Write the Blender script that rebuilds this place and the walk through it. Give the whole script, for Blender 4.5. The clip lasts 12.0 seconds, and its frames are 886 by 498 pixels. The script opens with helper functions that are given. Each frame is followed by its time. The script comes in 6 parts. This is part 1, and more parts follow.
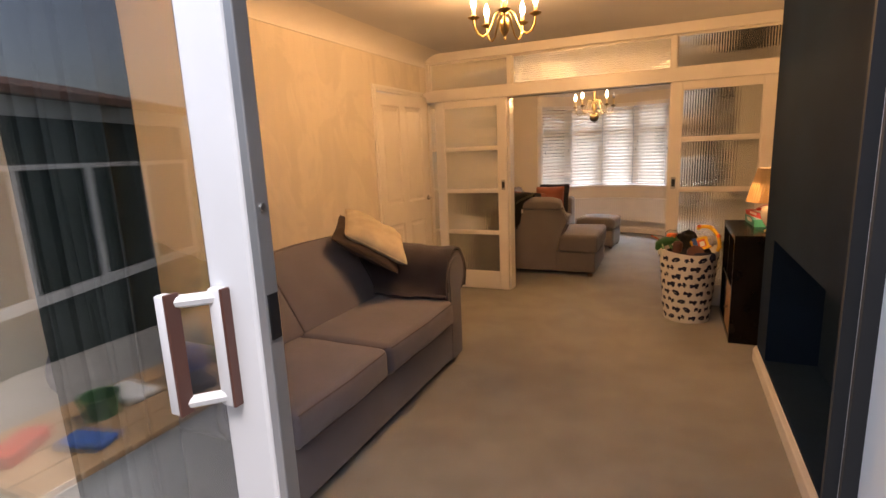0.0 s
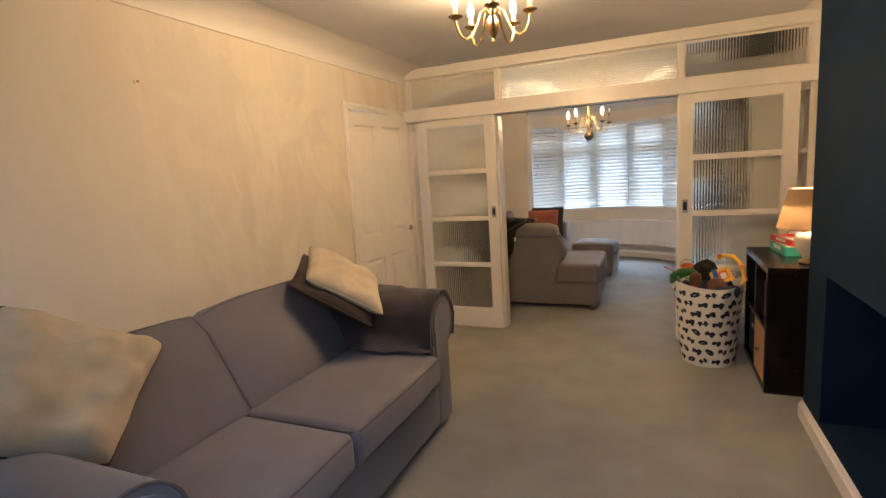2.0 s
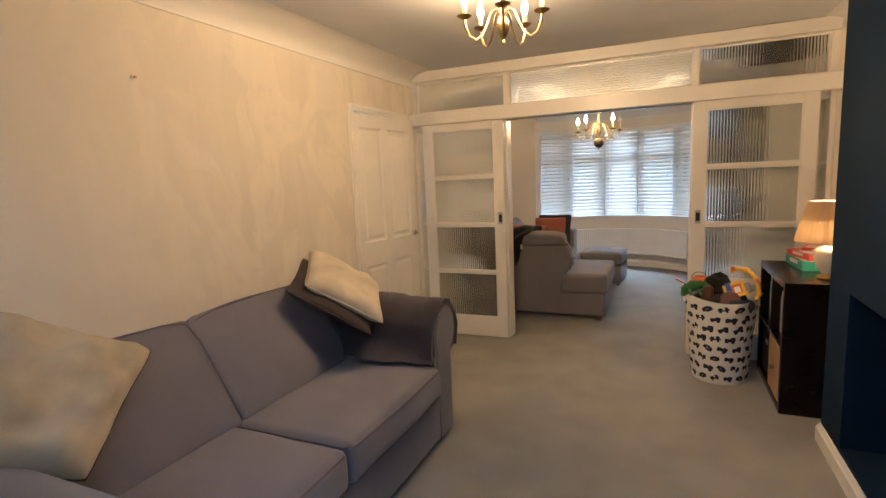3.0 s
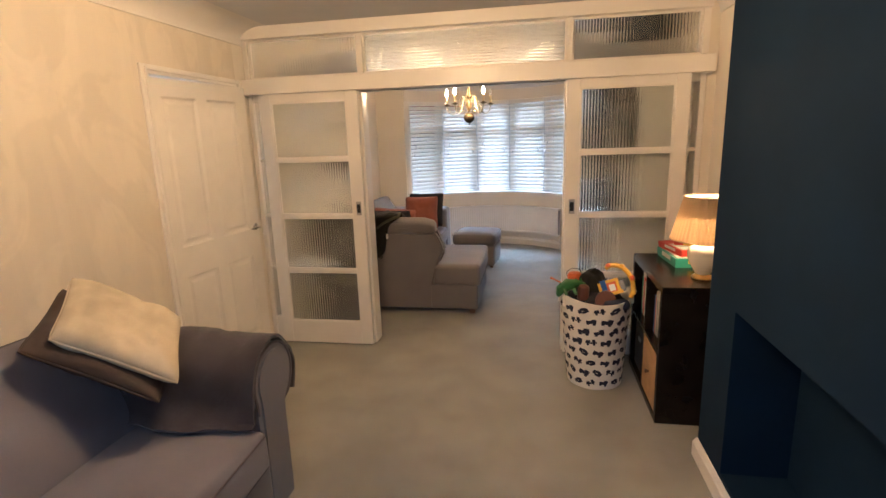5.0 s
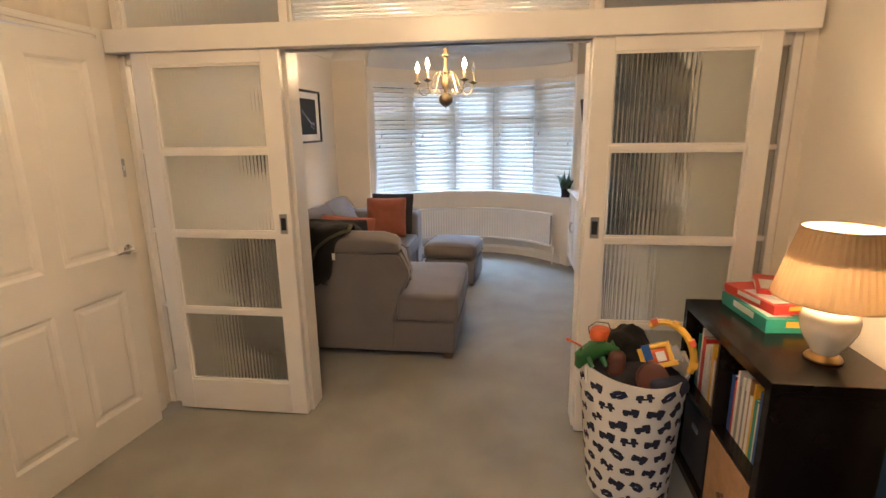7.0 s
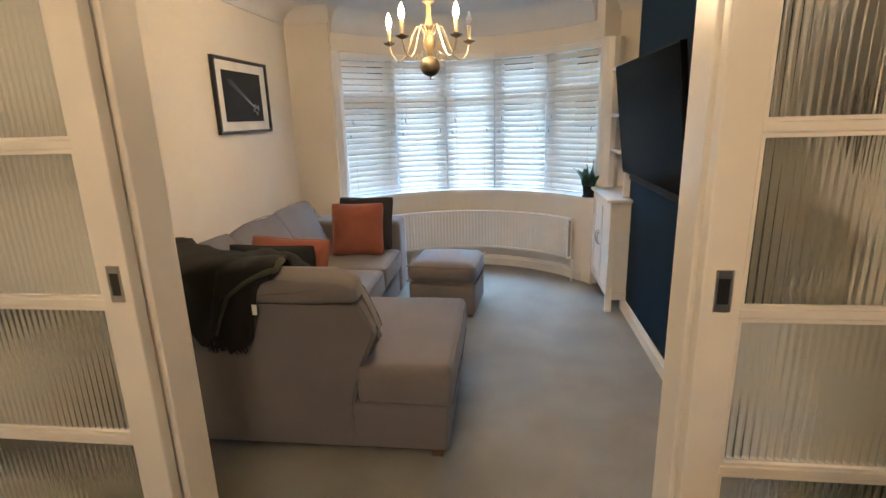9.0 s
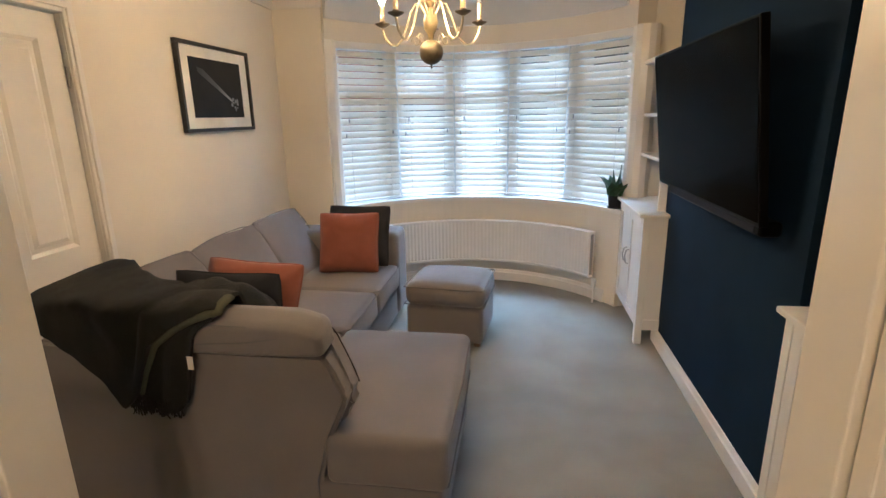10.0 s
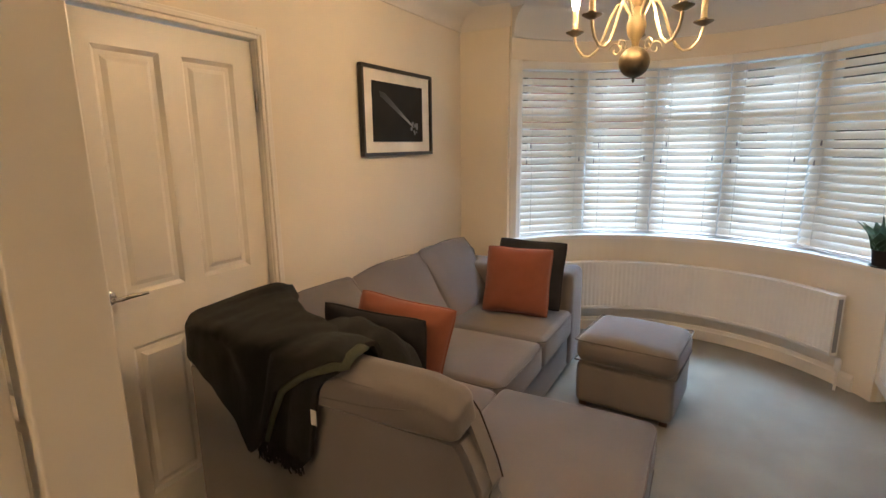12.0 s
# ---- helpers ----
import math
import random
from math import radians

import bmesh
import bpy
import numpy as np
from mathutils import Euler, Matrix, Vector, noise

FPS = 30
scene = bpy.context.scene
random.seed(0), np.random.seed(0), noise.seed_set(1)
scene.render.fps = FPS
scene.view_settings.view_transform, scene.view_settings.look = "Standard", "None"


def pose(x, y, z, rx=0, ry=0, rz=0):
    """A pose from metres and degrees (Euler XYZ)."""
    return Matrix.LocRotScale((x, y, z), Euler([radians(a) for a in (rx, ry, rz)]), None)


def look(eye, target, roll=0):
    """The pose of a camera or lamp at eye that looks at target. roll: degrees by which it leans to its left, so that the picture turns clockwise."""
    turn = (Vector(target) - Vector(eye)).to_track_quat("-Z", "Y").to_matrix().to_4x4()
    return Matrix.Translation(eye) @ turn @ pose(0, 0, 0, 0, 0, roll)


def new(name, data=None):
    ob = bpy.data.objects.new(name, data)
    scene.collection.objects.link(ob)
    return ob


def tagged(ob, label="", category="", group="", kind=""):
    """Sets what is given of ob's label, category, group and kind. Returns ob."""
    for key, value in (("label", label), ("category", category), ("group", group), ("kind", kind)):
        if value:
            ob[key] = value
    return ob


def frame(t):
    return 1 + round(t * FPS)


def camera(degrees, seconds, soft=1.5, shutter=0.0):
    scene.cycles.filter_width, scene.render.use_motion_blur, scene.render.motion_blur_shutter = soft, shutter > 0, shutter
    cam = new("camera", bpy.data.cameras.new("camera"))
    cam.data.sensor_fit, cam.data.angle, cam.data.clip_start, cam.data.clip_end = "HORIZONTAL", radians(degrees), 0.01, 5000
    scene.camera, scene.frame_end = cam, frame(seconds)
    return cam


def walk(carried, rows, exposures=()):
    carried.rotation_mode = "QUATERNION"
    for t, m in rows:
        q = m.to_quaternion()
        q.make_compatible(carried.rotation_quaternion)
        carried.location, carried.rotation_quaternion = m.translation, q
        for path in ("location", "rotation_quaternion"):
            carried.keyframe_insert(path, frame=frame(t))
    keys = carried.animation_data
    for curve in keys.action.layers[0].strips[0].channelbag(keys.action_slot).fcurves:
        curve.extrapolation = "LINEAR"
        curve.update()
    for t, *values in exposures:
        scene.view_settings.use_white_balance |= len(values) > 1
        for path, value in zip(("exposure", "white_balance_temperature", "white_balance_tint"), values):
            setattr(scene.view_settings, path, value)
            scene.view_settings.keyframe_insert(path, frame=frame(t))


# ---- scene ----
cam = camera(82.5, 12.0)
PATH = [
    (0, (0.328, 0.34, 1.419), (-0.488, 2.126, 1.038), -2.5),
    (0.5, (0.277, 0.52, 1.429), (-0.446, 2.356, 1.104), -1.7),
    (1, (0.249, 0.636, 1.439), (-0.495, 2.467, 1.132), -3.2),
    (1.5, (0.201, 0.734, 1.436), (-0.601, 2.541, 1.137), -5.0),
    (2, (0.14, 0.86, 1.435), (-0.639, 2.678, 1.135), -3.6),
    (2.5, (0.121, 0.906, 1.432), (-0.693, 2.705, 1.115), -3.5),
    (3, (0.112, 0.952, 1.434), (-0.688, 2.763, 1.154), -2.5),
    (3.5, (0.093, 1.072, 1.44), (-0.575, 2.927, 1.104), -2.1),
    (3.7, (0.085, 1.149, 1.439), (-0.5, 3.027, 1.078), -2.4),
    (5.3, (0.081, 1.76, 1.57), (-0.262, 3.682, 1.135), -2.0),
    (5.5, (0.075, 1.883, 1.552), (-0.274, 3.808, 1.14), -2.3),
    (6, (0.022, 2.143, 1.567), (-0.337, 4.059, 1.123), -0.8),
    (6.5, (-0.059, 2.442, 1.521), (-0.324, 4.377, 1.091), -1.0),
    (6.7, (-0.055, 2.556, 1.535), (-0.309, 4.49, 1.088), -0.7),
    (8.3, (-0.112, 3.562, 1.489), (-0.366, 5.483, 0.992), -1.4),
    (8.5, (-0.127, 3.664, 1.493), (-0.349, 5.592, 1.007), -1.6),
    (9, (-0.156, 3.949, 1.47), (-0.397, 5.869, 0.962), -1.7),
    (9.5, (-0.159, 4.254, 1.457), (-0.436, 6.16, 0.917), -1.4),
    (10, (-0.171, 4.474, 1.459), (-0.455, 6.387, 0.95), -1.1),
    (10.5, (-0.178, 4.695, 1.448), (-0.505, 6.602, 0.943), -1.9),
    (11, (-0.137, 4.825, 1.453), (-0.616, 6.711, 0.991), -1.6),
    (11.5, (-0.105, 4.891, 1.459), (-0.843, 6.691, 0.996), -0.7),
    (12, (-0.247, 4.853, 1.454), (-1.193, 6.568, 1.05), -0.7),
]

EXPOSURES = [
    (0.0, -0.12, 7300, 25), (0.6, -0.14, 7600, 22), (1.2, -0.06, 6200, 12), (2.0, 0.03, 5250, 8), (3.7, 0.05, 5150, 8),
    (5.5, 0.26, 5150, 12), (6.7, 0.22, 5100, 10), (8.5, 0.22, 4950, 4), (10.0, 0.27, 4900, 5), (11.0, 0.34, 5000, 6), (12.0, 0.0, 5600, 8),
]
walk(cam, [(t, look(eye, target, roll)) for t, eye, target, roll in PATH], EXPOSURES)

# ---- world, daylight and lamps ----
world = bpy.data.worlds.new("world")
scene.world = world
world.use_nodes = True
wn = world.node_tree
sky = wn.nodes.new("ShaderNodeTexSky")
sky.sky_type, sky.sun_disc = "NISHITA", False
sky.sun_elevation, sky.sun_rotation = radians(62), radians(150)
sky.dust_density = 3.0
wn.nodes["Background"].inputs["Strength"].default_value = 0.15
wn.links.new(sky.outputs[0], wn.nodes["Background"].inputs["Color"])


def sun_lamp():
    d = bpy.data.lights.new("sun", "SUN")
    d.energy, d.angle, d.color = 2.4, radians(12), (1.0, 0.97, 0.92)
    ob = new("sun", d)
    ob.matrix_world = look((0, 0, 0), (-0.24, 0.40, -0.88))


def area_lamp(name, eye, target, w, h, watts, colour):
    d = bpy.data.lights.new(name, "AREA")
    d.shape, d.size, d.size_y, d.energy, d.color = "RECTANGLE", w, h, watts, colour
    ob = new(name, d)
    ob.matrix_world = look(eye, target)


def bulb_lamp(name, at, watts, radius=0.024):
    d = bpy.data.lights.new(name, "POINT")
    d.energy, d.shadow_soft_size, d.color = watts, radius, (1.0, 0.56, 0.22)
    new(name, d).location = at


DAY = (0.67, 0.83, 1.0)
sun_lamp()
area_lamp("bay_daylight", (-0.49, 12.6, 4.0), (-0.49, 8.9, 1.2), 5.0, 2.6, 1000, DAY)
area_lamp("bay_high_daylight", (-0.49, 11.6, 6.4), (-0.49, 8.9, 1.4), 5.0, 2.0, 2300, DAY)
area_lamp("patio_daylight", (-0.2, 0.3, 2.3), (-0.1, 1.7, 0.0), 2.4, 0.5, 32, DAY)
CH1, CH2 = (-0.577, 3.30), (-0.566, 6.89)
CH1_BULBS = [(CH1[0] + 0.18 * math.cos(radians(a)), CH1[1] + 0.18 * math.sin(radians(a))) for a in (-1, 71, 143, 215, 287)]
CH2_BULBS = [(CH2[0] + 0.235 * math.cos(radians(a)), CH2[1] + 0.235 * math.sin(radians(a))) for a in (26, 98, 170, 242, 314)]
for bx, by in CH1_BULBS:
    bulb_lamp("chandelier_bulb", (bx, by, 2.262), 19.0)
for i, (bx, by) in enumerate(CH2_BULBS):
    if i in (2, 3, 4):
        bulb_lamp("chandelier_bulb", (bx, by, 1.985), 35.0)
bulb_lamp("table_lamp_bulb", (0.98, 4.42, 1.10), 40.0, 0.03)


# ---- materials ----
def mat(name, base, rough=0.6, metal=0.0, var=0.06, vscale=6.0, grain=0.0, gscale=200.0, bump=0.0, bscale=150.0, bdist=0.002, sheen=0.0, spec=0.5, dark=None):
    """A principled surface with broad tone variation, fine grain and a fine relief."""
    m = bpy.data.materials.new(name)
    m.use_nodes = True
    nt = m.node_tree
    b = nt.nodes["Principled BSDF"]
    b.inputs["Roughness"].default_value = rough
    b.inputs["Metallic"].default_value = metal
    b.inputs["Specular IOR Level"].default_value = spec
    if sheen:
        b.inputs["Sheen Weight"].default_value = sheen
    tc = nt.nodes.new("ShaderNodeTexCoord")
    n1 = nt.nodes.new("ShaderNodeTexNoise")
    n1.inputs["Scale"].default_value, n1.inputs["Detail"].default_value = vscale, 5
    nt.links.new(tc.outputs["Object"], n1.inputs["Vector"])
    lo = dark if dark else tuple(c * (1 - var * 2) for c in base)
    hi = tuple(min(1, c * (1 + var)) for c in base)
    r = nt.nodes.new("ShaderNodeValToRGB")
    r.color_ramp.elements[0].color, r.color_ramp.elements[1].color = (*lo, 1), (*hi, 1)
    r.color_ramp.elements[0].position, r.color_ramp.elements[1].position = 0.3, 0.65
    nt.links.new(n1.outputs["Fac"], r.inputs["Fac"])
    out = r.outputs["Color"]
    if grain:
        n2 = nt.nodes.new("ShaderNodeTexNoise")
        n2.inputs["Scale"].default_value, n2.inputs["Detail"].default_value = gscale, 3
        nt.links.new(tc.outputs["Object"], n2.inputs["Vector"])
        mr = nt.nodes.new("ShaderNodeMapRange")
        mr.inputs["From Min"].default_value, mr.inputs["From Max"].default_value = 0.3, 0.7
        mr.inputs["To Min"].default_value, mr.inputs["To Max"].default_value = 1 - grain, 1 + grain
        nt.links.new(n2.outputs["Fac"], mr.inputs["Value"])
        mx = nt.nodes.new("ShaderNodeVectorMath")
        mx.operation = "SCALE"
        nt.links.new(out, mx.inputs[0])
        nt.links.new(mr.outputs[0], mx.inputs["Scale"])
        out = mx.outputs[0]
    nt.links.new(out, b.inputs["Base Color"])
    if bump:
        n3 = nt.nodes.new("ShaderNodeTexNoise")
        n3.inputs["Scale"].default_value, n3.inputs["Detail"].default_value = bscale, 4
        nt.links.new(tc.outputs["Object"], n3.inputs["Vector"])
        bp = nt.nodes.new("ShaderNodeBump")
        bp.inputs["Strength"].default_value, bp.inputs["Distance"].default_value = bump, bdist
        nt.links.new(n3.outputs["Fac"], bp.inputs["Height"])
        nt.links.new(bp.outputs[0], b.inputs["Normal"])
    return m


def emit(name, colour, strength):
    m = bpy.data.materials.new(name)
    m.use_nodes = True
    b = m.node_tree.nodes["Principled BSDF"]
    b.inputs["Base Color"].default_value = (*colour, 1)
    b.inputs["Emission Color"].default_value = (*colour, 1)
    b.inputs["Emission Strength"].default_value = strength
    return m


def glass(name, rough=0.0, colour=(0.96, 0.98, 0.97)):
    m = bpy.data.materials.new(name)
    m.use_nodes = True
    b = m.node_tree.nodes["Principled BSDF"]
    b.inputs["Base Color"].default_value = (*colour, 1)
    b.inputs["Roughness"].default_value = rough
    b.inputs["Transmission Weight"].default_value = 1.0
    b.inputs["IOR"].default_value = 1.45
    return m


def light_streaked_wall():
    """Old cream emulsion, with blotchy patches and painted-in chandelier light streaks over its far half."""
    m = mat("light_streaked_plaster", (0.66, 0.60, 0.50), 0.85, var=0.02, bump=0.15, bscale=60, bdist=0.003)
    nt = m.node_tree
    b = nt.nodes["Principled BSDF"]
    tc = nt.nodes.new("ShaderNodeTexCoord")

    def smear(scale, size, twist, lo, hi, a, c):
        mp = nt.nodes.new("ShaderNodeMapping")
        mp.inputs["Scale"].default_value = scale
        nt.links.new(tc.outputs["Object"], mp.inputs["Vector"])
        n = nt.nodes.new("ShaderNodeTexNoise")
        n.inputs["Scale"].default_value, n.inputs["Detail"].default_value, n.inputs["Distortion"].default_value = size, 4, twist
        nt.links.new(mp.outputs[0], n.inputs["Vector"])
        q = nt.nodes.new("ShaderNodeMapRange")
        q.interpolation_type = "SMOOTHSTEP"
        for key, value in (("From Min", lo), ("From Max", hi), ("To Min", a), ("To Max", c)):
            q.inputs[key].default_value = value
        nt.links.new(n.outputs["Fac"], q.inputs["Value"])
        return q.outputs[0]

    def join(kind, p, q):
        k = nt.nodes.new("ShaderNodeMath")
        k.operation = kind
        for socket, value in zip(k.inputs, (p, q)):
            if isinstance(value, float):
                socket.default_value = value
            else:
                nt.links.new(value, socket)
        return k.outputs[0]

    patches = smear((1, 1.3, 0.8), 2.1, 1.6, 0.47, 0.56, -1.0, 0.7)
    # upright streaks: the chandelier's light and arm shadows, put into the colour
    light_streaks = smear((1, 5.0, 0.7), 1.6, 0.9, 0.40, 0.62, -0.4, 0.45)
    sep = nt.nodes.new("ShaderNodeSeparateXYZ")
    nt.links.new(tc.outputs["Object"], sep.inputs[0])
    reach = nt.nodes.new("ShaderNodeMapRange")
    for key, value in (("From Min", 2.2), ("From Max", 3.1), ("To Min", 0.25), ("To Max", 1.0)):
        reach.inputs[key].default_value = value
    nt.links.new(sep.outputs[1], reach.inputs["Value"])
    tone = join("MULTIPLY", join("ADD", patches, light_streaks), reach.outputs[0])
    gain = join("ADD", join("MULTIPLY", tone, 0.042), 1.0)
    mx = nt.nodes.new("ShaderNodeVectorMath")
    mx.operation = "SCALE"
    mx.inputs[0].default_value = (0.70, 0.64, 0.54)
    nt.links.new(gain, mx.inputs["Scale"])
    nt.links.new(mx.outputs[0], b.inputs["Base Color"])
    return m


def translucent(name, colour, mix, rough=0.5):
    m = bpy.data.materials.new(name)
    m.use_nodes = True
    nt = m.node_tree
    b = nt.nodes["Principled BSDF"]
    b.inputs["Base Color"].default_value = (*colour, 1)
    b.inputs["Roughness"].default_value = rough
    t = nt.nodes.new("ShaderNodeBsdfTranslucent")
    t.inputs["Color"].default_value = (*colour, 1)
    x = nt.nodes.new("ShaderNodeMixShader")
    x.inputs[0].default_value = mix
    out = nt.nodes["Material Output"]
    nt.links.new(b.outputs[0], x.inputs[1])
    nt.links.new(t.outputs[0], x.inputs[2])
    nt.links.new(x.outputs[0], out.inputs["Surface"])
    return m


def printed_cloth():
    """White canvas; the dark motifs on it are meshes."""
    return mat("white_canvas", (0.72, 0.69, 0.62), 0.9, var=0.04, grain=0.05, gscale=400, bump=0.2, bscale=500)


M = {}
M["wall"] = mat("cream_paint", (0.76, 0.71, 0.62), 0.8, var=0.02, vscale=2, bump=0.06, bscale=220)
M["light_streaked"] = light_streaked_wall()
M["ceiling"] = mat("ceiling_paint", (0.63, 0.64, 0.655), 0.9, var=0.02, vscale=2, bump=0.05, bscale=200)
M["cove"] = mat("cove_paint", (0.74, 0.72, 0.68), 0.9, var=0.02, vscale=2, bump=0.05, bscale=200)
M["navy"] = mat("navy_paint", (0.007, 0.019, 0.043), 0.75, var=0.08, vscale=3, bump=0.05, bscale=200, spec=0.1)
M["gloss"] = mat("white_gloss_paint", (0.78, 0.75, 0.70), 0.32, var=0.02, vscale=5, bump=0.04, bscale=40)
M["whitecab"] = mat("white_cabinet_paint", (0.78, 0.77, 0.75), 0.4, var=0.02, bump=0.04, bscale=60)
M["carpet"] = mat("grey_beige_carpet", (0.270, 0.258, 0.224), 0.97, var=0.08, vscale=3.4, grain=0.16, gscale=260, bump=0.7, bscale=320, bdist=0.006, sheen=0.25, spec=0.1)
M["sofa1"] = mat("mauve_grey_weave", (0.138, 0.132, 0.158), 0.9, var=0.05, vscale=4, grain=0.10, gscale=520, bump=0.3, bscale=700, sheen=0.25, spec=0.2)
M["sofa1_pipe"] = mat("grey_piping", (0.09, 0.08, 0.09), 0.85)
M["sofa2"] = mat("light_grey_weave", (0.172, 0.158, 0.158), 0.9, var=0.04, vscale=4, grain=0.10, gscale=520, bump=0.3, bscale=700, sheen=0.25, spec=0.2)
M["sofa2_pipe"] = mat("pale_piping", (0.15, 0.14, 0.14), 0.85)
M["beige"] = mat("oatmeal_linen", (0.44, 0.385, 0.29), 0.92, var=0.08, vscale=7, grain=0.05, gscale=350, bump=0.35, bscale=450, spec=0.2)
M["brown"] = mat("dark_brown_cloth", (0.035, 0.024, 0.021), 0.9, grain=0.1)
M["throw1"] = mat("charcoal_knit", (0.042, 0.035, 0.042), 0.97, var=0.1, grain=0.2, gscale=200, bump=0.8, bscale=260, bdist=0.004, sheen=0.3, spec=0.1)
M["throw2"] = mat("dark_grey_wool", (0.017, 0.017, 0.016), 0.97, var=0.1, grain=0.2, gscale=250, bump=0.8, bscale=300, bdist=0.004, sheen=0.06, spec=0.1)
M["throw2_under"] = mat("olive_wool", (0.062, 0.064, 0.040), 0.97, grain=0.2, gscale=250, bump=0.6, bscale=300)
M["curtain"] = mat("dark_green_grey_curtain", (0.022, 0.028, 0.028), 0.95, var=0.1, grain=0.1, spec=0.1)
M["orange"] = mat("rust_cloth", (0.215, 0.074, 0.048), 0.9, var=0.05, grain=0.1, gscale=500, bump=0.3, bscale=600, sheen=0.2, spec=0.2)
M["charcoal"] = mat("charcoal_cloth", (0.026, 0.027, 0.034), 0.9, var=0.1, grain=0.1, gscale=500, bump=0.3, bscale=600, spec=0.2)
M["black_wood"] = mat("black_brown_veneer", (0.009, 0.007, 0.006), 0.22, var=0.15, vscale=8, bump=0.03, bscale=90, spec=0.22)
M["wood"] = mat("plywood", (0.42, 0.25, 0.12), 0.5, var=0.1, vscale=12, grain=0.08, gscale=60)
M["foot"] = mat("beech", (0.15, 0.085, 0.055), 0.45, var=0.1, vscale=20)
M["chrome"] = mat("chrome", (0.72, 0.70, 0.68), 0.18, 1.0)
M["steel"] = mat("brushed_steel", (0.45, 0.44, 0.43), 0.35, 1.0)
M["brass"] = mat("aged_brass", (0.46, 0.33, 0.14), 0.3, 1.0, var=0.12, vscale=30)
M["brass_dark"] = mat("dull_bronze", (0.16, 0.13, 0.085), 0.45, 0.8, var=0.15, vscale=40)
M["candle"] = translucent("candle_tube", (0.80, 0.70, 0.48), 0.4)
M["cream_arm"] = mat("cream_gilt_arm", (0.46, 0.41, 0.28), 0.35, 0.55, var=0.1, vscale=30)
M["cream_column"] = mat("cream_gilt", (0.20, 0.16, 0.085), 0.4)
M["bulb_on"] = emit("lit_bulb", (1.0, 0.72, 0.38), 60.0)
M["bulb_off"] = glass("clear_bulb", 0.05)
M["black"] = mat("black_plastic", (0.012, 0.012, 0.013), 0.35)
M["rubber"] = mat("black_rubber", (0.015, 0.015, 0.016), 0.7)
M["screen"] = mat("glossy_black_screen", (0.0018, 0.0018, 0.002), 0.25, spec=0.003, var=0.0)
M["tv_case"] = mat("satin_black_casing", (0.003, 0.003, 0.0033), 0.5, spec=0.05)
M["upvc"] = mat("white_upvc", (0.62, 0.65, 0.67), 0.3, var=0.015, bump=0.03, bscale=30)
M["alu"] = mat("grey_aluminium", (0.38, 0.40, 0.42), 0.35, 0.7)
M["brown_grip"] = mat("brown_grip", (0.09, 0.035, 0.025), 0.4)
M["reeded"] = glass("reeded_glass", 0.07, (0.93, 0.95, 0.93))
rt = M["reeded"].node_tree
milk = rt.nodes.new("ShaderNodeBsdfDiffuse")
milk.inputs["Color"].default_value = (0.62, 0.64, 0.60, 1)
mixer = rt.nodes.new("ShaderNodeMixShader")
mixer.inputs[0].default_value = 0.05
rt.links.new(rt.nodes["Principled BSDF"].outputs[0], mixer.inputs[1])
rt.links.new(milk.outputs[0], mixer.inputs[2])
rt.links.new(mixer.outputs[0], rt.nodes["Material Output"].inputs["Surface"])
M["obscure"] = glass("obscure_glass", 0.05, (0.95, 0.96, 0.94))
M["glass"] = glass("clear_glass", 0.0)
M["slat"] = translucent("white_slat", (0.83, 0.80, 0.74), 0.30)
M["radiator"] = mat("radiator_enamel", (0.76, 0.74, 0.71), 0.3, var=0.02)
M["canvas"] = printed_cloth()
M["print"] = mat("navy_print", (0.015, 0.02, 0.045), 0.9)
M["green"] = mat("green_plastic", (0.025, 0.11, 0.025), 0.35)
M["yellow"] = mat("yellow_plastic", (0.78, 0.46, 0.03), 0.35)
M["orange_plastic"] = mat("orange_plastic", (0.65, 0.13, 0.02), 0.35)
M["blue"] = mat("blue_plastic", (0.03, 0.10, 0.35), 0.35)
M["red"] = mat("red_card", (0.55, 0.05, 0.03), 0.4)
M["teal"] = mat("teal_card", (0.04, 0.28, 0.22), 0.45)
M["white"] = mat("white_card", (0.75, 0.74, 0.70), 0.5)
M["grey_card"] = mat("grey_card", (0.25, 0.25, 0.27), 0.5)
M["leaf"] = mat("snake_plant_leaf", (0.03, 0.075, 0.035), 0.4, var=0.3, vscale=25)
M["ceramic"] = mat("cream_ceramic", (0.78, 0.72, 0.60), 0.15, var=0.02)
M["shade"] = translucent("pleated_shade", (0.56, 0.38, 0.19), 0.22, 0.8)
M["lining"] = mat("white_lining", (0.80, 0.76, 0.68), 0.8)
M["bulb_dim"] = emit("lit_lamp_bulb", (1.0, 0.72, 0.38), 12.0)
M["photo"] = mat("black_photograph", (0.012, 0.012, 0.013), 0.5, var=0.2, spec=0.2)
M["streak"] = mat("faded_light_streak", (0.25, 0.25, 0.27), 0.5)


